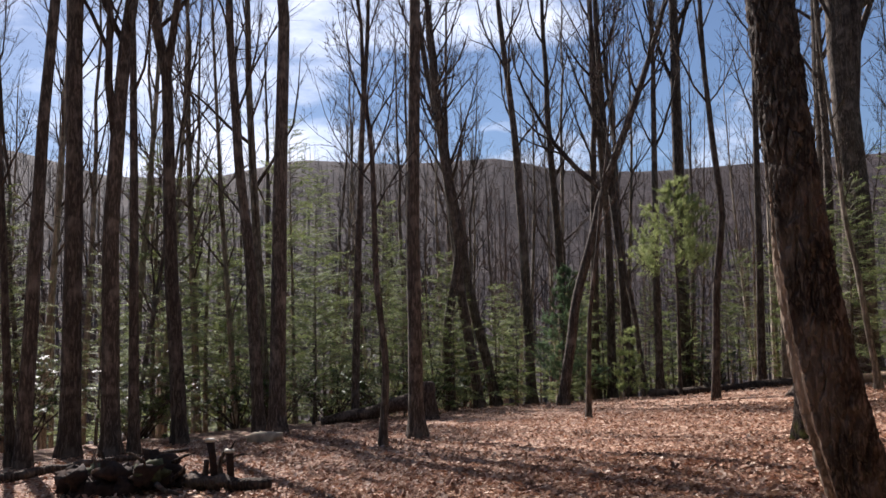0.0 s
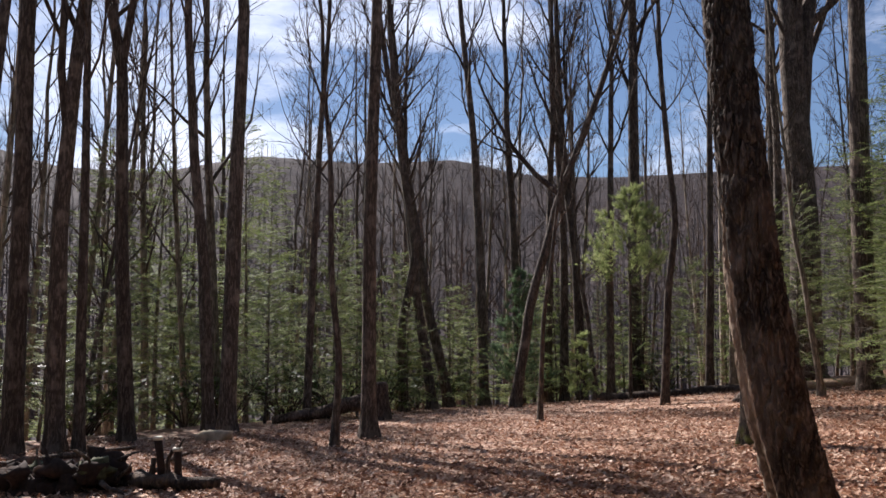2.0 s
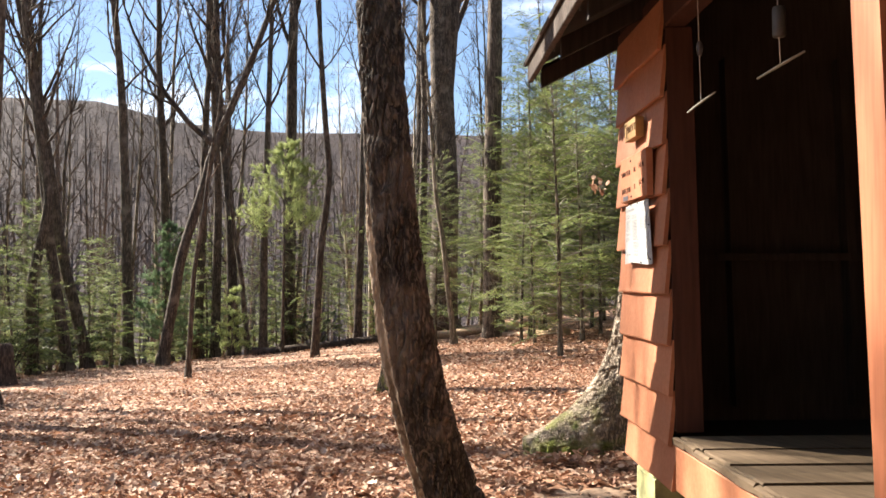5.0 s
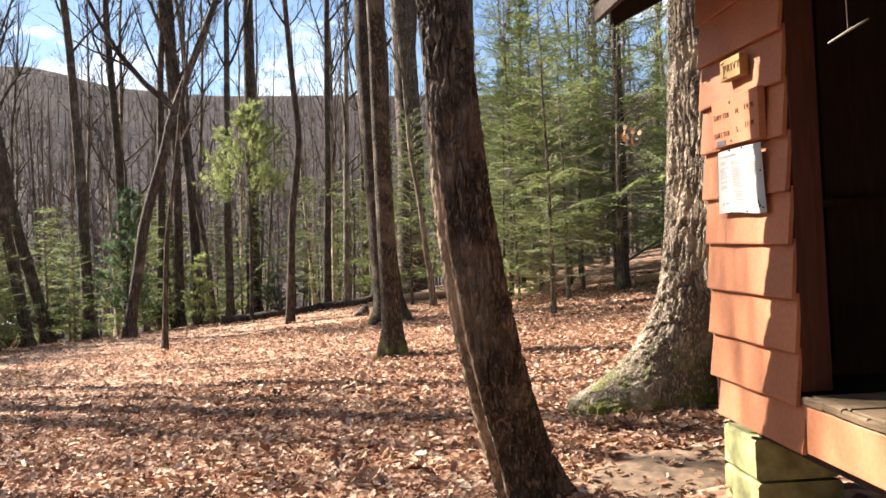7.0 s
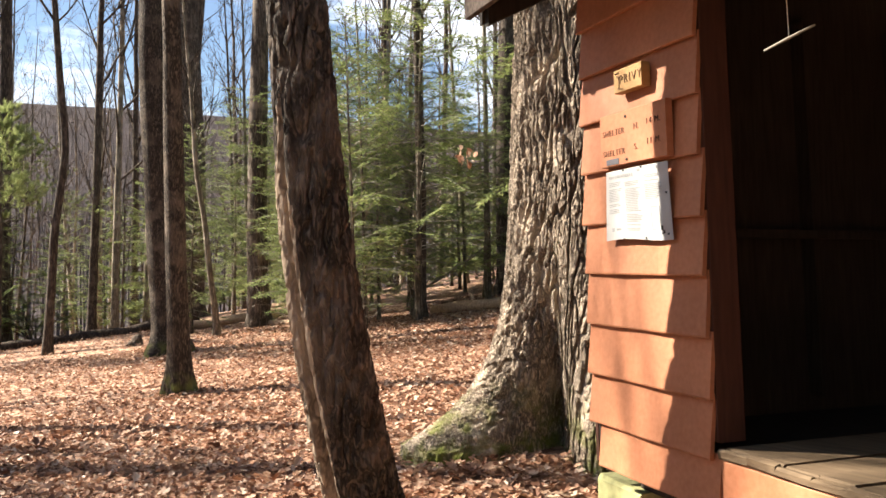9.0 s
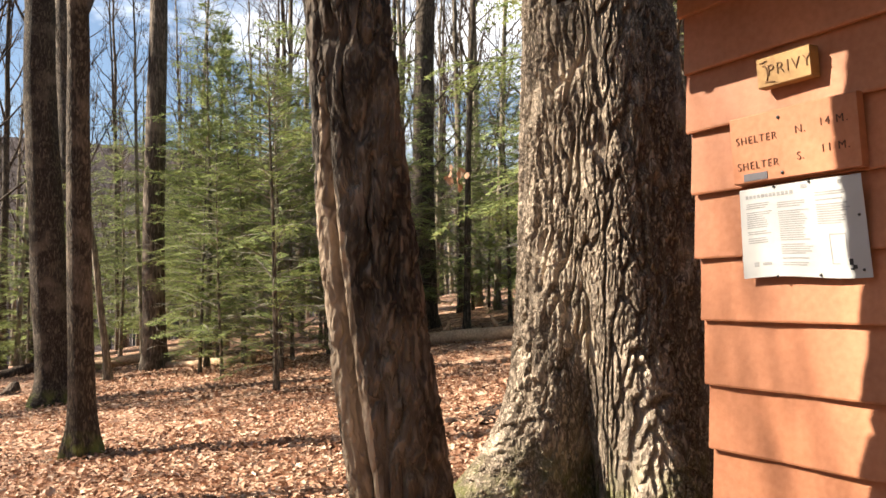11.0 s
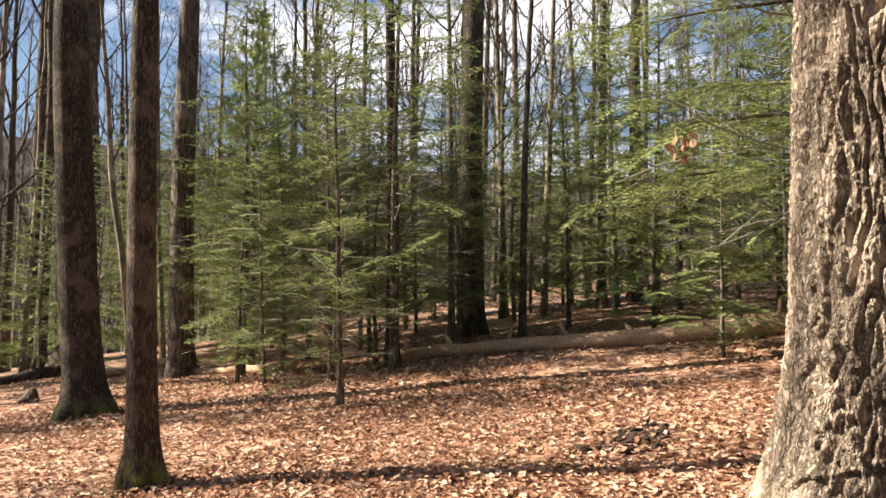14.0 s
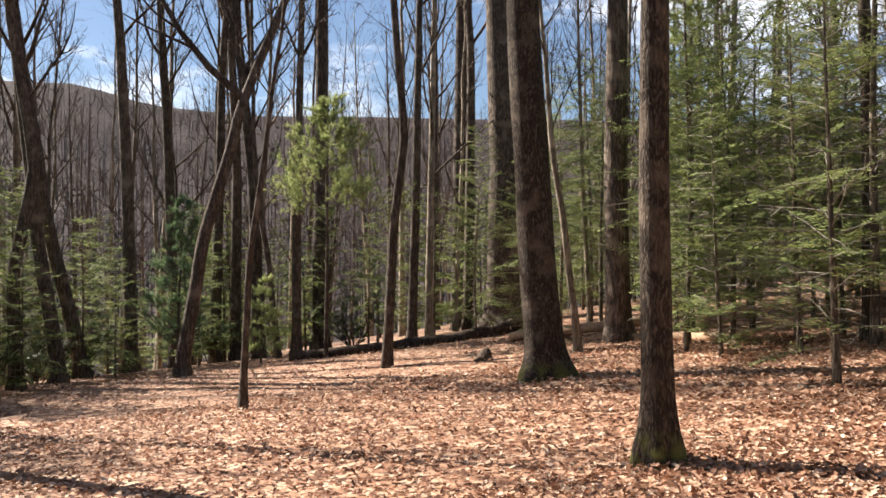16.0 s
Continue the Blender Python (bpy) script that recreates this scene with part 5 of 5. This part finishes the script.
for k in range(6):
    a, z = radians(rh.uniform(105, 190)), 1.5 + 0.28 * k
    p, d = Vector((7.2, 6.3, land_z(7.2, 6.3) + z)), Vector((math.cos(a), math.sin(a), 0.1)).normalized()
    line, w = [p.copy()], Build()
    for j in range(6):
        d = (d + Vector((0, 0, -0.03)) + wander(rh, 0.22)).normalized()
        p = p + d * rh.uniform(0.26, 0.42)
        line.append(p.copy())
    w.tube(line, [0.014, 0.012, 0.010, 0.008, 0.006, 0.005, 0.003], 5, cap=False)
    for j in range(9):
        s0 = line[rh.randint(1, 5)].lerp(line[6], rh.random() * 0.3)
        s1 = s0 + (d + wander(rh, 0.9)).normalized() * rh.uniform(0.2, 0.5)
        w.tube([s0, s0.lerp(s1, 0.5) + wander(rh, 0.03), s1], [0.005, 0.004, 0.002], 3, cap=False)
    part("dead_branch", w, M_DEADTWIG, old, "pale dead branch", kind="stuff")

pine = make_kind("white_pine", pine_meshes(51, 6.4, 0.06, 1.85, 0.50, 50, 0.14), (M_BARK, M_PINE), ("trunk", "foliage"), on_ground(4.92, 25.0),
                 "young white pine with bright yellow-green needle tufts", "tree", "pines")
pine2 = make_kind("white_pine", pine_meshes(52, 4.4, 0.05, 1.3, 0.14, 60, 0.12), (M_BARK, M_PINEBLUE), ("trunk", "foliage"), on_ground(1.75, 27.2),
                  "small blue-green pine at the clearing's edge", "tree", "pines")
pine3 = make_kind("white_pine", pine_meshes(53, 7.0, 0.06, 1.3, 0.45, 55, 0.12), (M_BARK, M_PINE), ("trunk", "foliage"), on_ground(9.6, 17.6),
                  "young white pine glowing green above the hemlocks", "tree", "pines")
low = make_kind("white_pine", pine_meshes(54, 2.0, 0.03, 0.7, 0.1, 28), (M_BARK, M_PINE), ("trunk", "foliage"), on_ground(3.6, 26.2),
                "low yellow-green pine seedling", "tree", "pines")

LAUREL = [shrub_meshes(61, 1.5, 1300), shrub_meshes(62, 1.1, 900)]
laurels = []
for i, (x, y, k, s) in enumerate(((-4.4, 21.4, 0, 1.2), (-5.5, 20.4, 0, 1.1), (-3.2, 22.4, 0, 1.2), (-2.2, 24.0, 0, 1.1), (-7.4, 16.9, 0, 1.1), (-8.3, 14.4, 0, 1.2),
                                  (-9.6, 12.6, 0, 1.2), (-6.2, 19.8, 1, 1.2), (-0.6, 28.6, 0, 1.1), (-8.0, 18.4, 0, 1.2), (-10.4, 11.8, 0, 1.0), (-4.9, 24.2, 0, 1.3), (2.9, 29.8, 1, 1.1), (6.6, 28.6, 1, 1.2), (-1.3, 26.6, 1, 1.2))):
    p = on_ground(x, y)
    if len(laurels) < 2 and all(q[0] != k for q in laurels):
        ob = make_kind("laurel_shrub", LAUREL[k], (M_TWIG, M_LAUREL), ("stem", "leaves"), p, "glossy dark evergreen laurel shrub", "shrub", "laurels")
        laurels.append((k, ob))
    else:
        ob = copy_thing([q[1] for q in laurels if q[0] == k][0], pose(p.x, p.y, p.z, 0, 0, 77 * i))
    ob.scale = (s,) * 3

# ---- woods all round: copies of a few leafless trees ----
WOODS = [(bare_tree_meshes(71 + k, r, h, [(h * 0.4, dx, dy)], limbs, 0.36, (6, 5), 7), h)
         for k, (r, h, dx, dy, limbs) in enumerate(((0.14, 19, 0.2, 0.1, 12), (0.10, 16, -0.2, 0.1, 11), (0.18, 22, 0.1, -0.3, 12), (0.075, 13, 0.3, 0.2, 10), (0.12, 18, -0.4, 0.0, 11), (0.055, 10, 0.15, -0.2, 12)))]
models = []
for (tm, cm), h in WOODS:
    models.append(None)


def plant_wood(x, y, k, scale, turn):
    p = on_ground(x, y)
    if models[k] is None:
        models[k] = make_kind("bare_tree", WOODS[k][0], (M_BARK, M_TWIG), ("trunk", "crown"), p, "leafless forest tree with fine grey twigs", "tree", "forest trees")
        ob = models[k]
        ob.rotation_euler.z = radians(turn)
    else:
        ob = copy_thing(models[k], pose(p.x, p.y, p.z, 0, 0, turn))
    ob.scale = (scale,) * 3


def in_clearing(x, y):
    out = (x + 6.9) * -0.888 + (y - 13.6) * 0.459
    return out < 2.0 and y < 27.5 and x < 12.5


rw = random.Random(99)
placed, tries = [], 0
while len(placed) < 150 and tries < 8000:
    tries += 1
    h = radians(rw.uniform(-62, 92) if rw.random() < 0.9 else rw.uniform(92, 298))
    r = 16 + 66 * rw.random() ** 0.85
    x, y = 0.4 + r * math.sin(h), 0.5 + r * math.cos(h)
    if h > 0.5 and r < 30:
        continue
    if -62 < math.degrees(math.atan2(x - 3, y - 9)) < -14 and rw.random() < 0.8:
        continue
    if in_clearing(x, y) or -6 < x < 6 and y < 12 or any((x - a) ** 2 + (y - c) ** 2 < 2.6 for a, c in placed):
        continue
    placed.append((x, y))
    plant_wood(x, y, rw.randrange(6), rw.uniform(0.85, 1.25), rw.uniform(0, 360))

POLES = [(bare_tree_meshes(91 + k, r, h, [(h * 0.5, dx, dy)], 22, 0.2, (0, 7), 5, start=1), h) for k, (r, h, dx, dy) in enumerate(((0.05, 10, 0.3, 0.2), (0.07, 13, -0.4, 0.1), (0.04, 8, 0.1, -0.5), (0.09, 15, 0.2, 0.3)))]
saplings, spots = [None] * 4, []
while len(spots) < 230:
    h, r = radians(rw.uniform(-46, 84)), 20 + 34 * rw.random()
    x, y = 0.4 + r * math.sin(h), 0.5 + r * math.cos(h)
    if in_clearing(x, y) or any((x - a) ** 2 + (y - c) ** 2 < 1.2 for a, c in spots):
        continue
    spots.append((x, y))
    k, p, turn = rw.randrange(4), on_ground(x, y), rw.uniform(0, 360)
    if saplings[k] is None:
        saplings[k] = make_kind("sapling", POLES[k][0], (M_PALEBARK if k % 2 else M_BARK, M_TWIG), ("trunk", "crown"), p, "thin leafless young tree in the woods", "tree", "saplings")
    else:
        copy_thing(saplings[k], pose(p.x, p.y, p.z, 0, 0, turn)).scale = (rw.uniform(0.85, 1.45),) * 3

# far woods on the slopes: thin stems with a few twigs each
b = Build()
rf = random.Random(5)
for k in range(5200):
    h = radians(rf.uniform(-50, 80))
    r = 85 + 500 * rf.random() ** 1.5
    x, y = 0.4 + r * math.sin(h), 0.5 + r * math.cos(h)
    z = land_z(x, y)
    tall = rf.uniform(9, 17)
    rad = rf.uniform(0.10, 0.22)
    lean = Vector((rf.uniform(-0.05, 0.05), rf.uniform(-0.05, 0.05), 1))
    p = Vector((x, y, z - 0.5))
    b.tube([p, p + lean * tall * 0.6, p + lean * tall], [rad, rad * 0.7, rad * 0.1], 3, cap=False)
    for j in range(6):
        s = p + lean * tall * rf.uniform(0.45, 0.95)
        e = s + Vector((rf.uniform(-1, 1), rf.uniform(-1, 1), rf.uniform(0.4, 1.3))) * tall * 0.14
        n = len(b.v)
        w = Vector((0.05, 0, 0))
        b.v += [s - w, s + w, e]
        b.f.append((n, n + 1, n + 2))
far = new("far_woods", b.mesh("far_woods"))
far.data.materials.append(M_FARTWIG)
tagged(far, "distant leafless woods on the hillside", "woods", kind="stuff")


# ---- logs, stumps and roots ----
def log(name, points, r0, r1, mat, label, sides=14, lift=0.8):
    pts = []
    raw = [on_ground(x, y) + Vector((0, 0, h)) for x, y, h in points]
    for a, c in zip(raw, raw[1:]):
        for k in range(5):
            pts.append(a.lerp(c, k / 5))
    pts.append(raw[-1])
    n = len(pts)
    rad = [r0 + (r1 - r0) * k / (n - 1) for k in range(n)]
    pts = [p + Vector((0, 0, rad[k] * lift)) + wander(rnd, 0.02) for k, p in enumerate(pts)]
    ob = thing(name, pts[0], label, "log")
    b = Build()
    b.tube(pts, rad, sides, shape=lambda k, a: 1 + 0.24 * noise.noise(Vector((math.cos(a) * 1.5, math.sin(a) * 1.5, k * 0.55 + r0 * 50))))
    part("stem", b, mat, ob)
    return ob


log("fallen_log", [(4.1, 25.4, 0.0), (6.2, 24.9, -0.04), (7.9, 24.5, -0.06), (9.3, 24.2, 0.02), (9.75, 24.2, 0.12)], 0.13, 0.17, M_DARKLOG, "long dark fallen log at the clearing's edge")
log("fallen_log", [(8.2, 21.9, 0.0), (9.1, 21.1, 0.02), (10.0, 20.2, 0.05), (11.0, 19.4, 0.12)], 0.10, 0.12, M_LOGWOOD, "pale barkless fallen log behind trees")
log("fallen_log", [(8.95, 18.4, 0.0), (9.1, 17.1, 0.0), (9.15, 15.8, 0.02)], 0.06, 0.09, M_LOGWOOD, "pale thin fallen log on leaves")
log("fallen_log", [(10.4, 14.5, 0.0), (10.95, 12.6, 0.0), (11.5, 10.9, 0.0), (12.1, 9.1, 0.02), (12.7, 7.2, 0.04)], 0.10, 0.155, M_LOGWOOD, "long pale weathered fallen trunk on leaves")
long_log = [ob for ob in scene.objects if ob.get("label") == "long pale weathered fallen trunk on leaves"][0]
rs = random.Random(6)
for k in range(7):
    t = 0.12 + 0.13 * k
    x, y = 10.4 + 2.3 * t, 14.5 - 7.3 * t
    p, d = on_ground(x, y) + Vector((0, 0, 0.14)), Vector((rs.uniform(-1, 0.4), rs.uniform(-0.6, 0.6), rs.uniform(0.3, 1.0))).normalized()
    b = Build()
    b.tube([p, p + d * 0.16, p + d * rs.uniform(0.2, 0.4) + wander(rs, 0.03)], [0.05, 0.032, 0.018], 7)
    part("branch_stub", b, M_LOGWOOD, long_log)
log("fallen_branch", [(11.2, 16.0, 0.3), (12.4, 15.8, 0.8), (13.6, 15.4, 1.5)], 0.03, 0.015, M_DEADTWIG, "dead grey branch propped among trees", 6, 1.0)
log("fallen_log", [(-4.3, 20.1, 0.0), (-3.2, 20.5, 0.12), (-2.2, 20.8, 0.3)], 0.10, 0.2, M_DARKLOG, "dark fallen log beside a broken stump")
log("fallen_branch", [(-7.0, 9.6, 0.0), (-6.1, 10.9, 0.03), (-5.7, 12.2, 0.06), (-5.0, 13.8, 0.04)], 0.085, 0.03, M_DARKLOG, "weathered fallen branch on leaves", 8)

stump = thing("stump", on_ground(-1.83, 20.6), "dark broken tree stump at the clearing's edge", "stump")
b = Build()
s0 = on_ground(-1.83, 20.6, 0.15)
b.tube([s0, s0 + Vector((0, 0, 0.3)), s0 + Vector((0, 0, 0.7)), s0 + Vector((0, 0, 1.0)), s0 + Vector((0, 0, 1.05))], [0.34, 0.26, 0.22, 0.2, 0.12], 16, shape=lambda k, a: 1 + 0.18 * noise.noise(Vector((math.cos(a) * 2, math.sin(a) * 2, k * 0.6))))
part("stem", b, M_DARKLOG, stump)

rock = thing("rock", on_ground(-4.2, 15.4), "pale weathered rock in leaf litter", "rock")
b = Build()
b.blob(on_ground(-4.2, 15.4) + Vector((0, 0, 0.06)), (0.32, 0.22, 0.16), 4, 10, 14, 0.5)
part("stone", b, M_ROCK, rock)

# upturned root mass with two sawn stubs
heap = thing("root_mass", on_ground(-3.7, 9.9), "dark upturned root mass with mossy lumps on leaves", "root mass")
rg = random.Random(21)
for k in range(26):
    b = Build()
    a = rg.uniform(0, 6.28)
    c = on_ground(-4.15 + rg.uniform(-0.7, 0.6), 9.95 + rg.uniform(-0.3, 0.3)) + Vector((0, 0, rg.uniform(0.02, 0.26)))
    b.blob(c, (rg.uniform(0.10, 0.22), rg.uniform(0.10, 0.18), rg.uniform(0.10, 0.18)), k, 6, 9, 0.8)
    part("lump", b, M_ROTTEN if k % 7 else M_MOSSROOT, heap)
for k in range(16):
    b = Build()
    p = on_ground(-3.75 + rg.uniform(-0.7, 0.9), 9.9 + rg.uniform(-0.3, 0.3)) + Vector((0, 0, rg.uniform(0.03, 0.2)))
    line, d = [p], Vector((rg.uniform(-1, 1), rg.uniform(-0.5, 0.5), rg.uniform(0.0, 0.5))).normalized()
    for j in range(5):
        d = (d + wander(rg, 0.5)).normalized()
        p = p + d * 0.11
        p.z = max(p.z, land_z(p.x, p.y) + 0.02)
        line.append(p)
    b.tube(line, [0.035, 0.03, 0.025, 0.02, 0.014, 0.006], 7)
    part("root", b, M_DARKLOG, heap)
for x, y, tall, dx in ((-3.02, 9.75, 0.60, -0.06), (-2.82, 9.70, 0.48, -0.02)):
    st = thing("sawn_stub", on_ground(x, y), "dark sawn sapling stub with a pale cut top", "stub", "sawn stubs")
    p = on_ground(x, y, 0.05)
    b = Build()
    b.tube([p, p + Vector((0, 0, 0.1)), p + Vector((dx * 0.5, 0, tall * 0.7)), p + Vector((dx, 0, tall))], [0.075, 0.045, 0.040, 0.046], 12)
    part("stem", b, M_ROTTEN, st)
    b = Build()
    q = p + Vector((dx, 0, tall))
    b.tube([q + Vector((0, 0, -0.004)), q + Vector((0, 0, 0.02)), q + Vector((0, 0, 0.035))], [0.052, 0.060, 0.042], 14)
    part("cut_top", b, M_CUT, st, "pale sawn wood")
b = Build()
p = on_ground(-3.12, 9.78, 0.03)
b.tube([p, p + Vector((-0.03, 0, 0.2)), p + Vector((-0.01, 0, 0.38))], [0.04, 0.035, 0.03], 8)
part("branch_stub", b, M_DARKLOG, heap)
log("fallen_branch", [(-3.3, 9.75, 0.05), (-2.8, 9.6, 0.06), (-2.3, 9.5, 0.02)], 0.09, 0.06, M_DARKLOG, "short dark log under sawn stubs", 10)

chunk = thing("stump", on_ground(6.15, 18.9), "small dark broken stump in leaf litter", "stump")
b, c0 = Build(), on_ground(6.15, 18.9, 0.05)
b.tube([c0, c0 + Vector((0.03, 0, 0.10)), c0 + Vector((0.07, 0.02, 0.2)), c0 + Vector((0.10, 0.02, 0.26))], [0.20, 0.15, 0.10, 0.04], 12, shape=lambda k, a: 1 + 0.35 * noise.noise(Vector((math.cos(a) * 2, math.sin(a) * 2, k * 0.8))))
part("stem", b, M_DARKLOG, chunk)

pit = thing("bark_heap", on_ground(6.5, 8.1), "dark heap of rotten bark in leaf litter", "bark heap")
rg = random.Random(8)
for k in range(70):
    b = Build()
    c = on_ground(6.5 + rg.gauss(0, 0.22), 8.0 + rg.gauss(0, 0.13))
    b.blob(c + Vector((0, 0, 0.02)), (rg.uniform(0.04, 0.11), rg.uniform(0.02, 0.06), rg.uniform(0.012, 0.035)), k, 5, 8, 0.7)
    part("bark_chunk", b, M_ROTTEN, pit)
soil = thing("bare_soil_patch", on_ground(3.0, 4.75), "trodden bare soil beside the shelter", "soil", kind="structure")
b = Build()
for k in range(9):
    for s in range(24):
        a, r = 6.2832 * s / 24, k / 8
        x = 2.95 + (0.55 + 0.12 * math.sin(3 * a)) * r * math.cos(a)
        y = 4.62 + (0.42 + 0.1 * math.cos(2 * a)) * r * math.sin(a)
        b.v.append(Vector((x, y, land_z(x, y) + 0.022 * (1 - r * r) + 0.012 * noise.noise(Vector((x * 8, y * 8, 0))) - (0.03 if k == 8 else 0))))
for k in range(8):
    for s in range(24):
        p, q = k * 24 + s, k * 24 + (s + 1) % 24
        b.f.append((p, q, q + 24, p + 24))
part("earth", b, M_SOIL, soil)

# a low hemlock bough with caught dead leaves behind the oak
bough = thing("dead_leaf_cluster", Vector((4.12, 6.35, 2.23)), "cluster of dead tan leaves caught on a bough", "leaf cluster")
b, rg = Build(), random.Random(14)


# ---- fallen leaves ----
def leaf_into(b, rg, p, size, up, lobed=False):
    """One dry leaf: lobed, creased along its rib and curled."""
    x = up.orthogonal().normalized()
    y = up.cross(x)
    a = rg.uniform(0, 6.2832)
    x, y = x * math.cos(a) + y * math.sin(a), y * math.cos(a) - x * math.sin(a)
    w, curl, fold = size * rg.uniform(0.25, 0.4), rg.uniform(-0.05, 0.4) * size, rg.uniform(0.02, 0.3) * size
    n = len(b.v)
    if not lobed:
        b.v += [p - x * size * 0.5, p - x * size * 0.1 + y * w + up * fold, p + x * size * 0.28 + y * w * 0.75 + up * (fold + curl * 0.5), p + x * size * 0.55 + up * curl,
                p + x * size * 0.28 - y * w * 0.75 + up * (fold + curl * 0.4), p - x * size * 0.1 - y * w + up * fold * 0.8]
        b.f += [(n, n + 5, n + 4, n + 3), (n, n + 3, n + 2, n + 1)]
        return
    ribs = [p + x * size * (s - 0.5) + up * curl * (s * s) for s in (0.0, 0.34, 0.62, 1.05)]
    b.v += ribs
    for sign, lift in ((1, fold), (-1, fold * rg.uniform(0.2, 1.1))):
        for s, wide in ((0.24, 0.75), (0.40, 1.05), (0.55, 0.52), (0.80, 0.95)):
            k = wide * w * rg.uniform(0.85, 1.2)
            b.v.append(p + x * size * (s - 0.5) + y * sign * k + up * (curl * s * s + lift * wide))
    b.f += [(n, n + 1, n + 5, n + 4), (n + 1, n + 2, n + 6, n + 5), (n + 2, n + 3, n + 7, n + 6),
            (n, n + 8, n + 9, n + 1), (n + 1, n + 9, n + 10, n + 2), (n + 2, n + 10, n + 11, n + 3)]


for k in range(14):
    leaf_into(b, rg, Vector((4.12, 6.35, 2.23)) + wander(rg, 0.07), 0.055, (wander(rg, 1) + Vector((0, 0, 0.2))).normalized())
part("leaves", b, M_LEAF, bough, smooth=False)

rl = random.Random(77)
b = Build()
for x0, x1, y0, y1, per in ((-2.5, 5.5, 3.2, 11.0, 820), (5.5, 9.0, 6.0, 12.0, 600), (-4.5, 10.0, 11.0, 18.0, 330), (-7.0, -2.5, 8.0, 16.0, 280), (9.0, 13.0, 7.5, 16.0, 120), (-4.0, 10.0, 18.0, 27.0, 60)):
    for k in range(int((x1 - x0) * (y1 - y0) * per)):
        x, y = rl.uniform(x0, x1), rl.uniform(y0, y1)
        u, v = (Vector((x, y, 0)) - HUT_O).dot(HUT_U), (Vector((x, y, 0)) - HUT_O).dot(HUT_V)
        if u < 0.8 and v > -0.1 or math.hypot(x - 4.27, y - 5.46) < 0.55 or math.hypot(x - 2.95, y - 4.6) < 0.4 and rl.random() < 0.85:
            continue
        up = Vector((rl.uniform(-0.5, 0.5), rl.uniform(-0.5, 0.5), 1)).normalized()
        leaf_into(b, rl, Vector((x, y, land_z(x, y) + rl.uniform(0.004, 0.04))), 0.032 + 0.042 * rl.random() ** 1.3, up, per > 450)
litter = new("leaf_litter", b.mesh("leaf_litter", smooth=False))
litter.data.materials.append(M_LEAF)
tagged(litter, "deep litter of curled dry oak leaves", "leaves", kind="stuff")

# single large leaves lying on top where the trail passes
LEAF_FORMS = []
for k in range(6):
    b = Build()
    leaf_into(b, rl, Vector((0, 0, 0.02)), 0.065 + 0.008 * k, Vector((0.2 * math.sin(k), 0.2 * math.cos(k), 1)).normalized(), True)
    me = b.mesh("leaf", smooth=False)
    me.materials.append(M_LEAFONE)
    LEAF_FORMS.append(me)
for k in range(300):
    x, y = rl.uniform(-0.9, 3.4), rl.uniform(5.4, 9.6)
    if math.hypot(x - 4.27, y - 5.46) < 0.7:
        continue
    ob = new("leaf", LEAF_FORMS[k % 6])
    ob.parent = ground
    ob.location, ob.rotation_euler = (x, y, land_z(x, y) + rl.uniform(0.012, 0.03)), (rl.uniform(-0.3, 0.3), rl.uniform(-0.3, 0.3), rl.uniform(0, 6.28))
